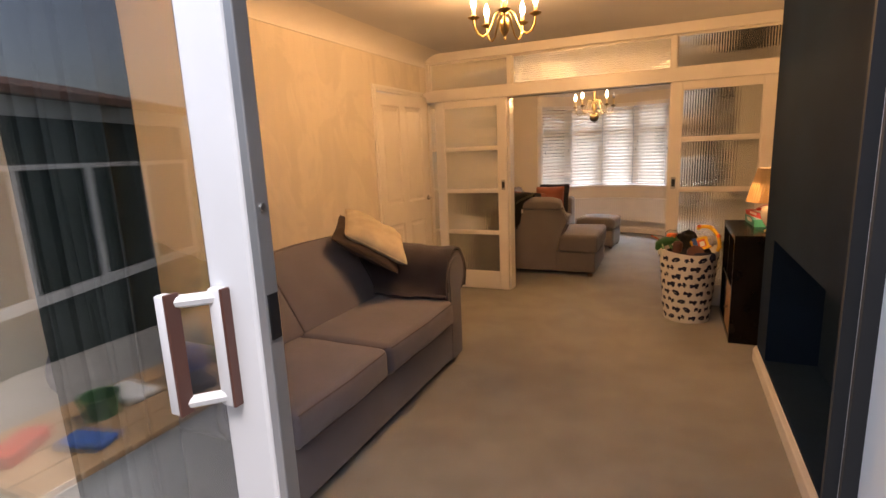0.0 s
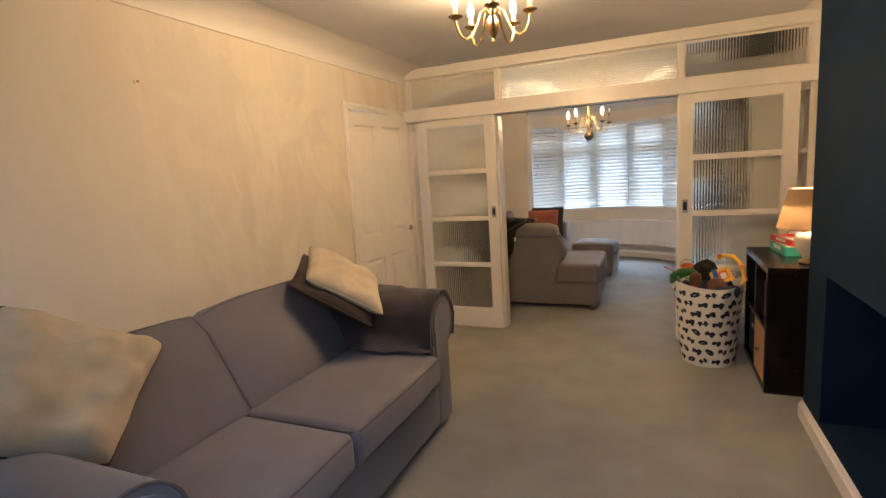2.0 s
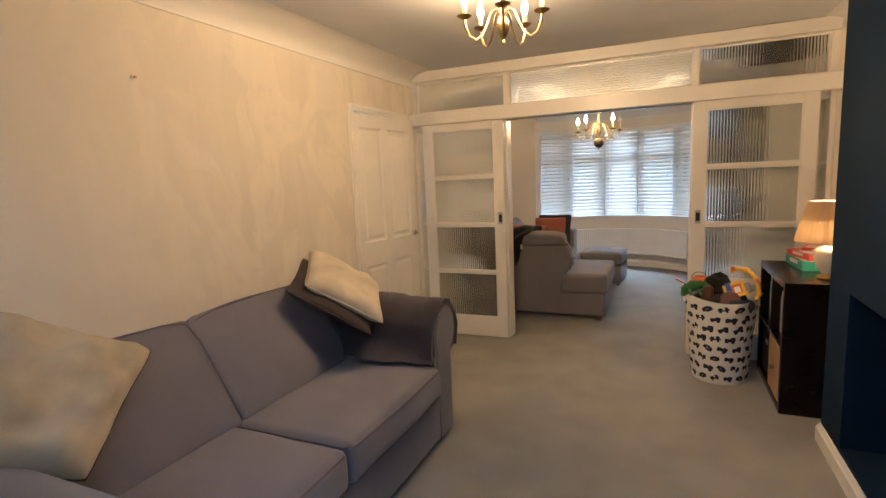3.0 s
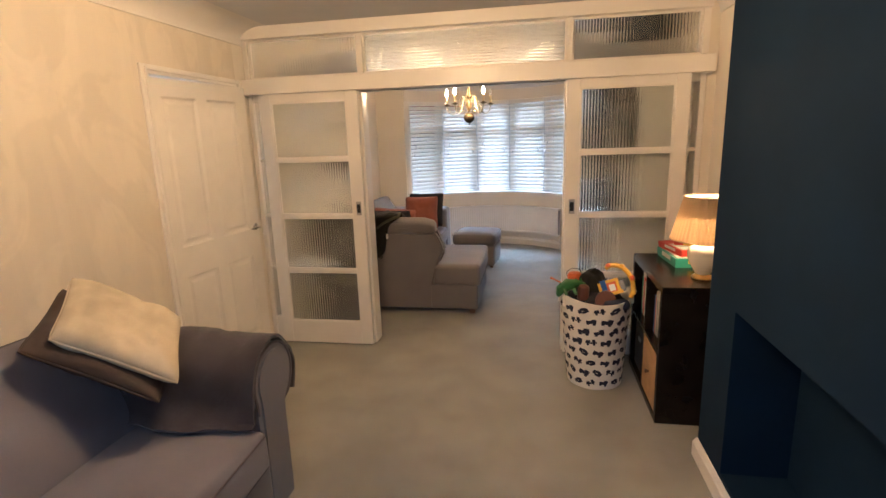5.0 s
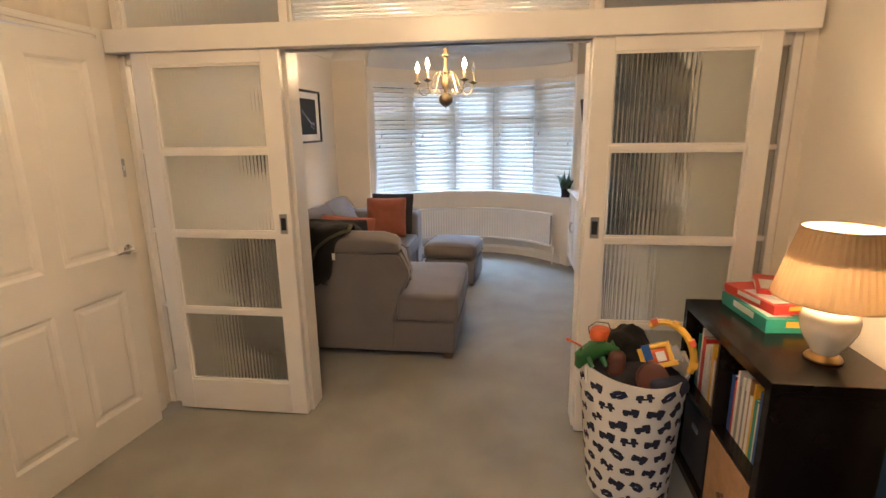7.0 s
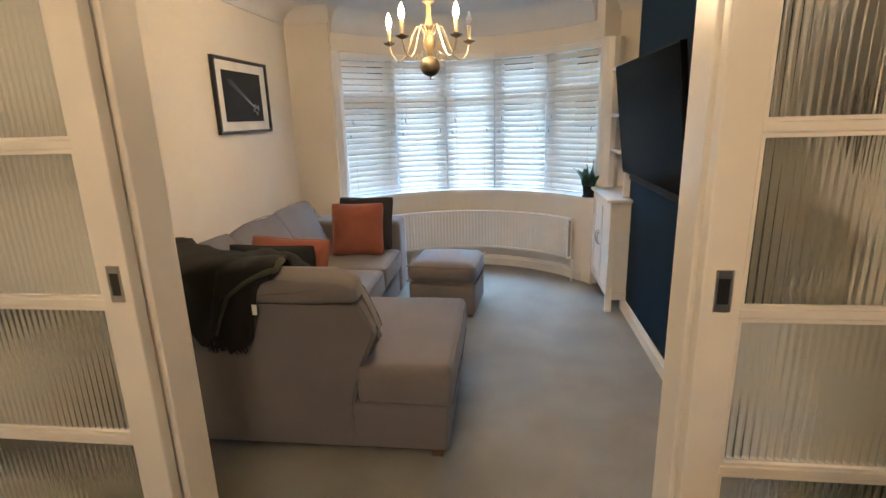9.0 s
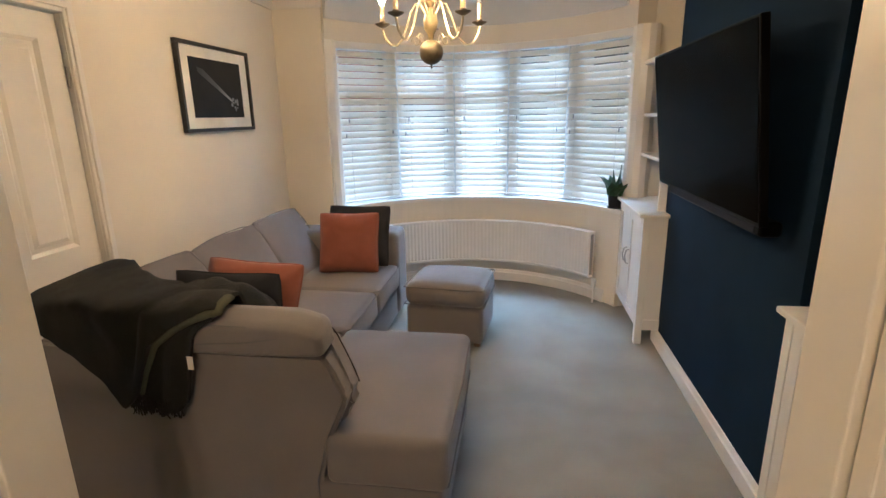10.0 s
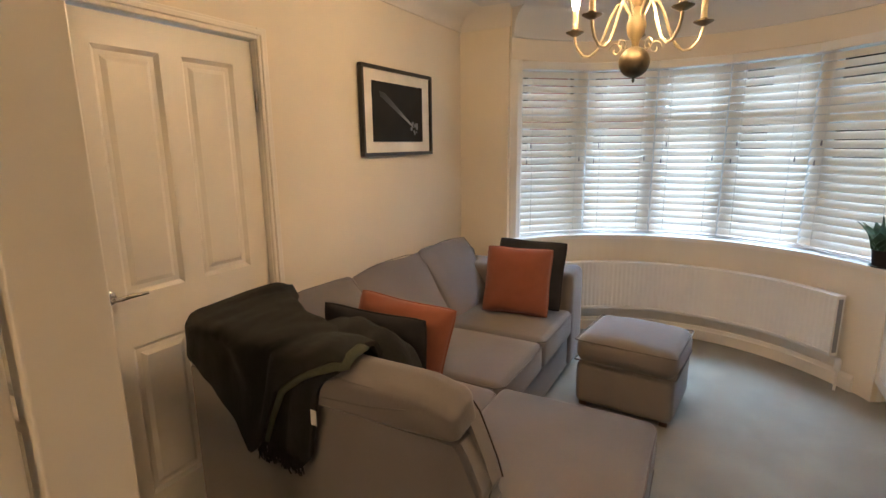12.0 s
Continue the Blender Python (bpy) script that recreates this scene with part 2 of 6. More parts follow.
def fade_streak():
    """The printed beam fades out towards its upper end."""
    nt = M["streak"].node_tree
    tc = nt.nodes.new("ShaderNodeTexCoord")
    sep = nt.nodes.new("ShaderNodeSeparateXYZ")
    nt.links.new(tc.outputs["Object"], sep.inputs[0])
    q = nt.nodes.new("ShaderNodeMapRange")
    q.inputs["From Min"].default_value, q.inputs["From Max"].default_value = -0.21, 0.15
    nt.links.new(sep.outputs[1], q.inputs["Value"])
    ramp = nt.nodes.new("ShaderNodeValToRGB")
    ramp.color_ramp.elements[0].color, ramp.color_ramp.elements[1].color = (0.014, 0.014, 0.015, 1), (0.42, 0.41, 0.40, 1)
    ramp.color_ramp.elements.new(0.55).color = (0.085, 0.085, 0.09, 1)
    nt.links.new(q.outputs[0], ramp.inputs["Fac"])
    nt.links.new(ramp.outputs[0], nt.nodes["Principled BSDF"].inputs["Base Color"])


fade_streak()
M["mount"] = mat("white_mount", (0.80, 0.78, 0.74), 0.7)
M["brick"] = mat("red_brick", (0.30, 0.13, 0.09), 0.9, var=0.15, vscale=9, bump=0.4, bscale=30)
M["render_white"] = mat("white_render", (0.62, 0.60, 0.56), 0.9)
M["roof_tile"] = mat("roof_tile", (0.14, 0.07, 0.05), 0.9, var=0.2)
M["asphalt"] = mat("asphalt", (0.055, 0.055, 0.057), 0.95, grain=0.2, bump=0.4, bscale=80)
M["paving"] = mat("concrete_paving", (0.30, 0.29, 0.27), 0.9, var=0.1, grain=0.1, bump=0.3, bscale=60)
M["grass"] = mat("grass", (0.05, 0.09, 0.03), 0.95, var=0.3, vscale=3, bump=0.5, bscale=60)
M["foliage"] = mat("foliage", (0.045, 0.10, 0.03), 0.7, var=0.3, vscale=5)
M["bark"] = mat("bark", (0.12, 0.09, 0.06), 0.9, bump=0.6, bscale=30)
M["fence"] = mat("fence_timber", (0.16, 0.11, 0.07), 0.9, var=0.2, vscale=8, bump=0.3, bscale=40)
M["car_paint"] = mat("silver_car_paint", (0.35, 0.36, 0.38), 0.3, 0.5)


# ---- mesh helpers ----
def finish(name, bm, material, smooth=False, angle=40):
    me = bpy.data.meshes.new(name)
    bm.normal_update()
    if smooth:
        lim = radians(angle)
        for f in bm.faces:
            f.smooth = True
        for e in bm.edges:
            if len(e.link_faces) == 2 and e.calc_face_angle(0) > lim:
                e.smooth = False
    bm.to_mesh(me)
    bm.free()
    for mm in (material if isinstance(material, (list, tuple)) else [material]):
        me.materials.append(mm)
    return me


def part(name, bm, material, parent, label="", smooth=False, angle=40):
    ob = new(name, finish(name, bm, material, smooth, angle))
    ob.parent = parent
    return tagged(ob, label)


def thing(name, at, label, category, group="", rz=0.0):
    ob = new(name)
    ob.location = at
    ob.rotation_euler = (0, 0, radians(rz))
    ob.empty_display_size = 0.1
    return tagged(ob, label, category, group)


def solid(name, bm, material, label="", category="", kind="", group="", at=(0, 0, 0), smooth=False):
    ob = new(name, finish(name, bm, material, smooth))
    ob.location = at
    return tagged(ob, label, category, group, kind)


def box(bm, x0, x1, y0, y1, z0, z1, bev=0.0, seg=2):
    r = bmesh.ops.create_cube(bm, size=1.0)
    vs = r["verts"]
    for v in vs:
        v.co = Vector(((x0 + x1) / 2 + v.co.x * (x1 - x0), (y0 + y1) / 2 + v.co.y * (y1 - y0), (z0 + z1) / 2 + v.co.z * (z1 - z0)))
    if bev:
        es = list({e for v in vs for e in v.link_edges})
        r = bmesh.ops.bevel(bm, geom=es, offset=bev, segments=seg, affect="EDGES", profile=0.5)
    return bm


def B(*a, bev=0.0, seg=2):
    return box(bmesh.new(), *a, bev=bev, seg=seg)


def lathe(bm, profile, at=(0, 0, 0), n=24, cap=True):
    """Turns (radius, height) pairs round the z axis."""
    rings = []
    for r, z in profile:
        rings.append([bm.verts.new((at[0] + r * math.cos(2 * math.pi * i / n), at[1] + r * math.sin(2 * math.pi * i / n), at[2] + z)) for i in range(n)])
    for a, b in zip(rings, rings[1:]):
        for i in range(n):
            bm.faces.new((a[i], a[(i + 1) % n], b[(i + 1) % n], b[i]))
    if cap:
        bm.faces.new(list(reversed(rings[0])))
        bm.faces.new(rings[-1])
    return bm


def tube(bm, pts, r, n=8, closed=False):
    """A round rod along points; r may be a number or one per point."""
    pts = [Vector(p) for p in pts]
    rs = r if isinstance(r, (list, tuple)) else [r] * len(pts)
    rings, up = [], None
    m = len(pts)
    for i, p in enumerate(pts):
        a = pts[(i - 1) % m] if (closed or i > 0) else p
        b = pts[(i + 1) % m] if (closed or i < m - 1) else p
        d = (b - a).normalized()
        if up is None:
            up = d.orthogonal().normalized()
        up = (up - d * up.dot(d)).normalized()
        s = d.cross(up)
        rings.append([bm.verts.new(p + (up * math.cos(2 * math.pi * k / n) + s * math.sin(2 * math.pi * k / n)) * rs[i]) for k in range(n)])
    pairs = list(zip(rings, rings[1:])) + ([(rings[-1], rings[0])] if closed else [])
    for a, b in pairs:
        for k in range(n):
            bm.faces.new((a[k], a[(k + 1) % n], b[(k + 1) % n], b[k]))
    if not closed:
        bm.faces.new(list(reversed(rings[0])))
        bm.faces.new(rings[-1])
    return bm


def prism(bm, outline, axis, a, b):
    """Pushes an outline of (u, v) pairs from a to b along axis."""
    def put(u, v, w):
        return {"x": (w, u, v), "y": (u, w, v), "z": (u, v, w)}[axis]
    lo = [bm.verts.new(put(u, v, a)) for u, v in outline]
    hi = [bm.verts.new(put(u, v, b)) for u, v in outline]
    n = len(outline)
    for i in range(n):
        bm.faces.new((lo[i], lo[(i + 1) % n], hi[(i + 1) % n], hi[i]))
    bm.faces.new(list(reversed(lo)))
    bm.faces.new(hi)
    bmesh.ops.recalc_face_normals(bm, faces=bm.faces[:])
    return bm


def rbox(x0, x1, y0, y1, z0, z1, r=0.04, crown=(0, 0, 0), k=4, m=6, wob=0.0, seed=0, shear=None):
    """An upholstered block: rounded edges, faces that swell by crown, a slight unevenness. shear maps a point to its final place."""
    c = Vector(((x0 + x1) / 2, (y0 + y1) / 2, (z0 + z1) / 2))
    h = Vector(((x1 - x0) / 2, (y1 - y0) / 2, (z1 - z0) / 2))
    r = min(r, *h)
    bm = bmesh.new()
    lines = [[-q + r * i / k for i in range(k)] + [-q + r + (2 * q - 2 * r) * i / m for i in range(m)] + [q - r + r * i / k for i in range(k + 1)] for q in h]
    seen = {}

    def vert(p):
        key = tuple(round(q, 6) for q in p)
        if key not in seen:
            v = Vector(p)
            inner = Vector([max(-(h[i] - r), min(h[i] - r, v[i])) for i in range(3)])
            d = v - inner
            out = inner + (d.normalized() * r if d.length > 1e-9 else d)
            n = [max(-1, min(1, out[i] / h[i])) for i in range(3)]
            for i in range(3):
                j, l = (i + 1) % 3, (i + 2) % 3
                out[i] += crown[i] * n[i] * (1 - n[j] ** 2) * (1 - n[l] ** 2)
            w = c + out
            if wob:
                w += noise.noise_vector(w * 4.0 + Vector((seed * 7.3, seed, 0))) * wob
            if shear:
                w = Vector(shear(w))
            seen[key] = bm.verts.new(w)
        return seen[key]

    for ax in range(3):
        j, l = (ax + 1) % 3, (ax + 2) % 3
        for s in (-1, 1):
            for a in range(len(lines[j]) - 1):
                for b in range(len(lines[l]) - 1):
                    q = []
                    for da, db in ((0, 0), (1, 0), (1, 1), (0, 1)):
                        p = [0, 0, 0]
                        p[ax], p[j], p[l] = s * h[ax], lines[j][a + da], lines[l][b + db]
                        q.append(vert(p))
                    if len(set(q)) == 4:
                        bm.faces.new(q if s > 0 else list(reversed(q)))
    return bm


def pillow(sx, sy, th, n=18, seed=0, wrinkle=0.006, skew=0.0):
    """A scatter cushion in the xy plane about the origin, corners drawn out, thick in the middle."""
    bm = bmesh.new()
    grid = {}
    for s in (1, -1):
        for i in range(n + 1):
            for j in range(n + 1):
                u, v = 2 * i / n - 1, 2 * j / n - 1
                u, v = math.sin(u * math.pi / 2 * 0.92) / math.sin(math.pi / 2 * 0.92), math.sin(v * math.pi / 2 * 0.92) / math.sin(math.pi / 2 * 0.92)
                edge = i in (0, n) or j in (0, n)
                k = 1 - 0.05 * abs(u * v) ** 5
                x = sx * u * k * (1 - 0.068 * (1 - v * v))
                y = sy * v * k * (1 - 0.068 * (1 - u * u))
                t = th * ((1 - u ** 4) * (1 - v ** 4)) ** 0.55
                w = noise.noise(Vector((x * 9, y * 9, seed + s * 3))) * wrinkle * 2 + noise.noise(Vector((x * 25, y * 25, seed))) * wrinkle
                z = s * (t + (0 if edge else w * min(1, t / th * 1.5)))
                if edge:
                    z = noise.noise(Vector((x * 12, y * 12, seed))) * 0.004
                    if s < 0:
                        continue
                grid[(s, i, j)] = bm.verts.new((x + skew * y, y, z))
                if edge:
                    grid[(-1, i, j)] = grid[(1, i, j)]
    for s in (1, -1):
        for i in range(n):
            for j in range(n):
                q = [grid[(s, i, j)], grid[(s, i + 1, j)], grid[(s, i + 1, j + 1)], grid[(s, i, j + 1)]]
                bm.faces.new(q if s > 0 else list(reversed(q)))
    return bm


def pillow_edge(sx, sy, n=10, skew=0.0):
    pts = []
    for a, b, c, d in ((-1, -1, 1, -1), (1, -1, 1, 1), (1, 1, -1, 1), (-1, 1, -1, -1)):
        for i in range(n):
            u, v = a + (c - a) * i / n, b + (d - b) * i / n
            k = 1 - 0.05 * abs(u * v) ** 5
            y = sy * v * k * (1 - 0.068 * (1 - u * u))
            pts.append((sx * u * k * (1 - 0.068 * (1 - v * v)) + skew * y, y, 0))
    return pts


def cushion(name, at, rot, size, th, material, edge_mat, label, seed=0, skew=0.0, wrinkle=0.006):
    ob = thing(name, at, label, "cushion")
    ob.rotation_euler = [radians(a) for a in rot]
    part("cover", pillow(size[0], size[1], th, 26, seed, wrinkle, skew), material, ob, smooth=True, angle=70)
    part("piping", tube(bmesh.new(), pillow_edge(*size, 10, skew), 0.004, 6, True), edge_mat, ob, smooth=True)
    return ob


def cushion_by(name, c, u, v, size, th, material, edge_mat, label, seed=0, skew=0.0, wrinkle=0.006):
    """A cushion centred at c whose sides run along u and v."""
    ob = cushion(name, c, (0, 0, 0), size, th, material, edge_mat, label, seed, skew, wrinkle)
    u = Vector(u).normalized()
    v = Vector(v)
    v = (v - u * v.dot(u)).normalized()
    n = u.cross(v)
    ob.rotation_euler = Matrix((u, v, n)).transposed().to_euler()
    return ob


def sheet(rows, thick):
    """A cloth from rows of points, given a thickness."""
    bm = bmesh.new()
    g = [[bm.verts.new(p) for p in row] for row in rows]
    for a, b in zip(g, g[1:]):
        for i in range(len(a) - 1):
            bm.faces.new((a[i], a[i + 1], b[i + 1], b[i]))
    bm.normal_update()
    lower = {v: bm.verts.new(v.co - v.normal * thick) for row in g for v in row}
    for f in list(bm.faces):
        bm.faces.new([lower[v] for v in reversed(f.verts)])
    for e in [e for e in bm.edges if len(e.link_faces) == 1 and e.verts[0] in lower and e.verts[1] in lower]:
        a, b = e.verts
        f = e.link_faces[0]
        vs = list(f.verts)
        if vs[(vs.index(a) + 1) % len(vs)] == b:
            a, b = b, a
        bm.faces.new((a, b, lower[b], lower[a]))
    return bm


# ---- the large structure ----
XL, XR, YP, YF, H = -1.985, 1.20, 5.11, 8.30, 2.36
BC, BR = (-0.49, 7.68), 1.25          # centre and inner radius of the bay


def S(name, *a, m="wall", label="", bev=0.0):
    return solid(name, B(*a, bev=bev), M[m], label, kind="structure")


def bay_arc(r, a0=-60, a1=60, n=40):
    return [(BC[0] + r * math.sin(radians(a0 + (a1 - a0) * i / n)), BC[1] + r * math.cos(radians(a0 + (a1 - a0) * i / n))) for i in range(n + 1)]


def arc_block(r0, r1, z0, z1, a0=-60, a1=60, n=40, bm=None):
    bm = bm or bmesh.new()
    return prism(bm, bay_arc(r0, a0, a1, n) + list(reversed(bay_arc(r1, a0, a1, n))), "z", z0, z1)


S("floor", XL - 0.2, XR + 0.2, 0.62, 9.3, -0.2, 0.0, m="carpet", label="grey-beige short pile carpet, slightly trodden")
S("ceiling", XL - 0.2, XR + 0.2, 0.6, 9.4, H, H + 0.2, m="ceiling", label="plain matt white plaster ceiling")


def wall_left():
    """The long side wall, with the recesses of its two doors cut right through."""
    def piece(name, y0, y1, z0, z1, m, label):
        S(name, XL - 0.14, XL, y0, y1, z0, z1, m=m, label=label)
    piece("wall_west", 0.62, 4.13, 0, H, "light_streaked", "old cream emulsion wall, faintly blotchy, with chandelier light streaks painted in")
    piece("wall_west", 4.13, 5.02, 1.955, H, "light_streaked", "cream plaster over the door")
    piece("wall_west", 5.02, 5.66, 0, H, "wall", "smooth cream painted wall")
    piece("wall_west", 5.66, 6.44, 1.90, H, "wall", "smooth cream painted wall")
    piece("wall_west", 6.44, YF + 0.2, 0, H, "wall", "smooth cream painted wall")
    S("hall_wall", XL - 1.1, XL - 1.0, 3.6, 7.0, 0, H, m="wall")


wall_left()
S("wall_east", XR, XR + 0.14, 0.62, YF + 0.2, 0, H, label="smooth cream painted wall")
S("wall_south", 0.56, XR + 0.14, 0.62, 0.92, 0, H, m="wall", label="cream wall beside the patio door")
S("wall_south", XL - 0.14, 0.56, 0.62, 0.92, 2.12, H, m="wall", label="cream wall over the patio door")
S("wall_front", XL, -1.61, YF, YF + 0.25, 0, H, label="cream return beside the bay window")
S("wall_front", 0.62, XR, 8.40, YF + 0.25, 0, H, label="cream return beside the bay window")


def chimney_breast(name, x0, y0, y1, recess=None):
    if not recess:
        return solid(name, B(x0, XR, y0, y1, 0, H), M["navy"], "chimney breast painted matt navy blue", kind="structure")
    a, b, z0, z1 = recess
    bm = bmesh.new()
    ring = lambda x, p, q, r, t: [bm.verts.new((x, *c)) for c in ((p, r), (q, r), (q, t), (p, t))]
    outer, inner, deep, back = ring(x0, y0, y1, 0, H), ring(x0, a, b, z0, z1), ring(x0 + 0.26, a, b, z0, z1), ring(XR, y0, y1, 0, H)
    for p, q in ((outer, inner), (inner, deep), (back, outer)):
        for k in range(4):
            bm.faces.new((p[k], p[(k + 1) % 4], q[(k + 1) % 4], q[k]))
    bm.faces.new(deep)
    bm.faces.new(list(reversed(back)))
    bmesh.ops.recalc_face_normals(bm, faces=bm.faces[:])
    return solid(name, bm, M["navy"], "chimney breast painted matt navy blue, with an open recess", kind="structure")


chimney_breast("chimney_breast", 0.87, 1.75, 3.955, (2.35, 3.66, 0.12, 0.845))
chimney_breast("chimney_breast", 0.745, 6.16, 7.72)

solid("bay_wall_lower", arc_block(BR, BR + 0.25, 0, 0.735), M["wall"], "curved cream wall under the bay window", kind="structure")
solid("bay_wall_upper", arc_block(BR + 0.03, BR + 0.28, 2.03, H), M["wall"], "curved cream wall over the bay window", kind="structure")
solid("window_sill", arc_block(BR - 0.03, BR + 0.24, 0.735, 0.765, -62, 62), M["gloss"], "white gloss painted curved window sill", kind="structure")


def cove(name, path, inward, drop=0.11, reach=0.22, m="cove", bead=0.010):
    """A concave cornice that runs along path (x, y), reaching inward to the ceiling, with a small bead at its foot."""
    prof = [(0.0, -drop - 0.014), (bead, -drop - 0.014), (bead, -drop)]
    for i in range(9):
        a = math.pi / 2 * i / 8
        prof.append((bead + (reach - bead) * (1 - math.cos(a)), -drop + (drop - 0.002) * math.sin(a)))
    bm = bmesh.new()
    rings = []
    for (x, y), (nx, ny) in zip(path, inward):
        rings.append([bm.verts.new((x + nx * u, y + ny * u, H + v)) for u, v in prof] + [bm.verts.new((x, y, H))])
    for a, b in zip(rings, rings[1:]):
        for i in range(len(a) - 1):
            bm.faces.new((a[i], a[i + 1], b[i + 1], b[i]))
    bm.faces.new(rings[0])
    bm.faces.new(list(reversed(rings[-1])))
    bmesh.ops.recalc_face_normals(bm, faces=bm.faces[:])
    return solid(name, bm, M[m], "white plaster cove along the ceiling edge", kind="structure", smooth=True)


cove("cornice", [(XL, 0.92), (XL, YP + 0.05)], [(1, 0), (1, 0)])
cove("cornice", [(XL, 5.27), (XL, YF)], [(1, 0), (1, 0)])
cove("cornice", [(0.87, 3.955), (0.87, 1.75)], [(-1, 0)] * 2, reach=0.16)
cove("cornice", [(XR, YP + 0.05), (XR, 3.955), (0.87, 3.955)], [(-1, 0), (-0.8, 0.8), (0, 1)], reach=0.16)
cove("cornice", [(0.745, 7.72), (0.745, 6.16)], [(-1, 0)] * 2, reach=0.16)
cove("cornice", [(XR, 6.16), (XR, 5.27)], [(-1, 0)] * 2, reach=0.16)
cove("cornice", [(XR, 8.40), (XR, 7.72)], [(-1, 0)] * 2, reach=0.16)
cove("cornice", [(XL, YF), (-1.60, YF)], [(0.5, -1), (0.3, -1)], reach=0.12)
cove("cornice", [(0.62, 8.40), (XR, 8.40)], [(-0.3, -1), (-0.5, -1)], reach=0.12)
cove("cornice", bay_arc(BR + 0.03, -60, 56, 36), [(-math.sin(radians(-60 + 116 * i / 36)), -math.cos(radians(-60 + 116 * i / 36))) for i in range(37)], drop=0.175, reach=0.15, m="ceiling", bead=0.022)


def skirting(path, name="baseboard", h=0.10, t=0.018):
    """A moulded board along path; the room lies to the left of its direction."""
    prof = [(0, 0), (t, 0), (t, h * 0.72), (t * 0.7, h * 0.8), (t * 0.45, h * 0.93), (t * 0.3, h), (0, h)]
    bm = bmesh.new()
    rings = []
    for i, p in enumerate(path):
        p = Vector(p)
        d0 = (p - Vector(path[i - 1])).normalized() if i else None
        d1 = (Vector(path[i + 1]) - p).normalized() if i < len(path) - 1 else None
        ns = [Vector((-d.y, d.x)) for d in (d0, d1) if d is not None]
        n = sum(ns, Vector((0, 0)))
        n = n / (n.length ** 2) * len(ns) if n.length > 0.1 else ns[0]
        rings.append([bm.verts.new((p.x + n.x * u, p.y + n.y * u, v)) for u, v in prof])
    for a, b in zip(rings, rings[1:]):
        for i in range(len(prof)):
            j = (i + 1) % len(prof)
            bm.faces.new((a[i], a[j], b[j], b[i]))
    bm.faces.new(rings[0])
    bm.faces.new(list(reversed(rings[-1])))
    bmesh.ops.recalc_face_normals(bm, faces=bm.faces[:])
    return solid(name, bm, M["gloss"], "white gloss painted moulded skirting board", kind="structure")


skirting([(XL, 4.10), (XL, 0.93)])
skirting([(XL, 5.10), (XL, 5.05)])
skirting([(XL, 5.64), (XL, 5.30)])
skirting([(-1.585, YF), (XL, YF), (XL, 6.47)])
skirting([(0.87, 1.75), (0.87, 3.955), (XR, 3.955), (XR, 5.10)])
skirting([(XR, 5.30), (XR, 6.16), (0.745, 6.16), (0.745, 7.72), (XR, 7.72), (XR, 8.40), (0.62, 8.40)])
skirting(list(reversed(bay_arc(BR, -60, 54.5, 30))))


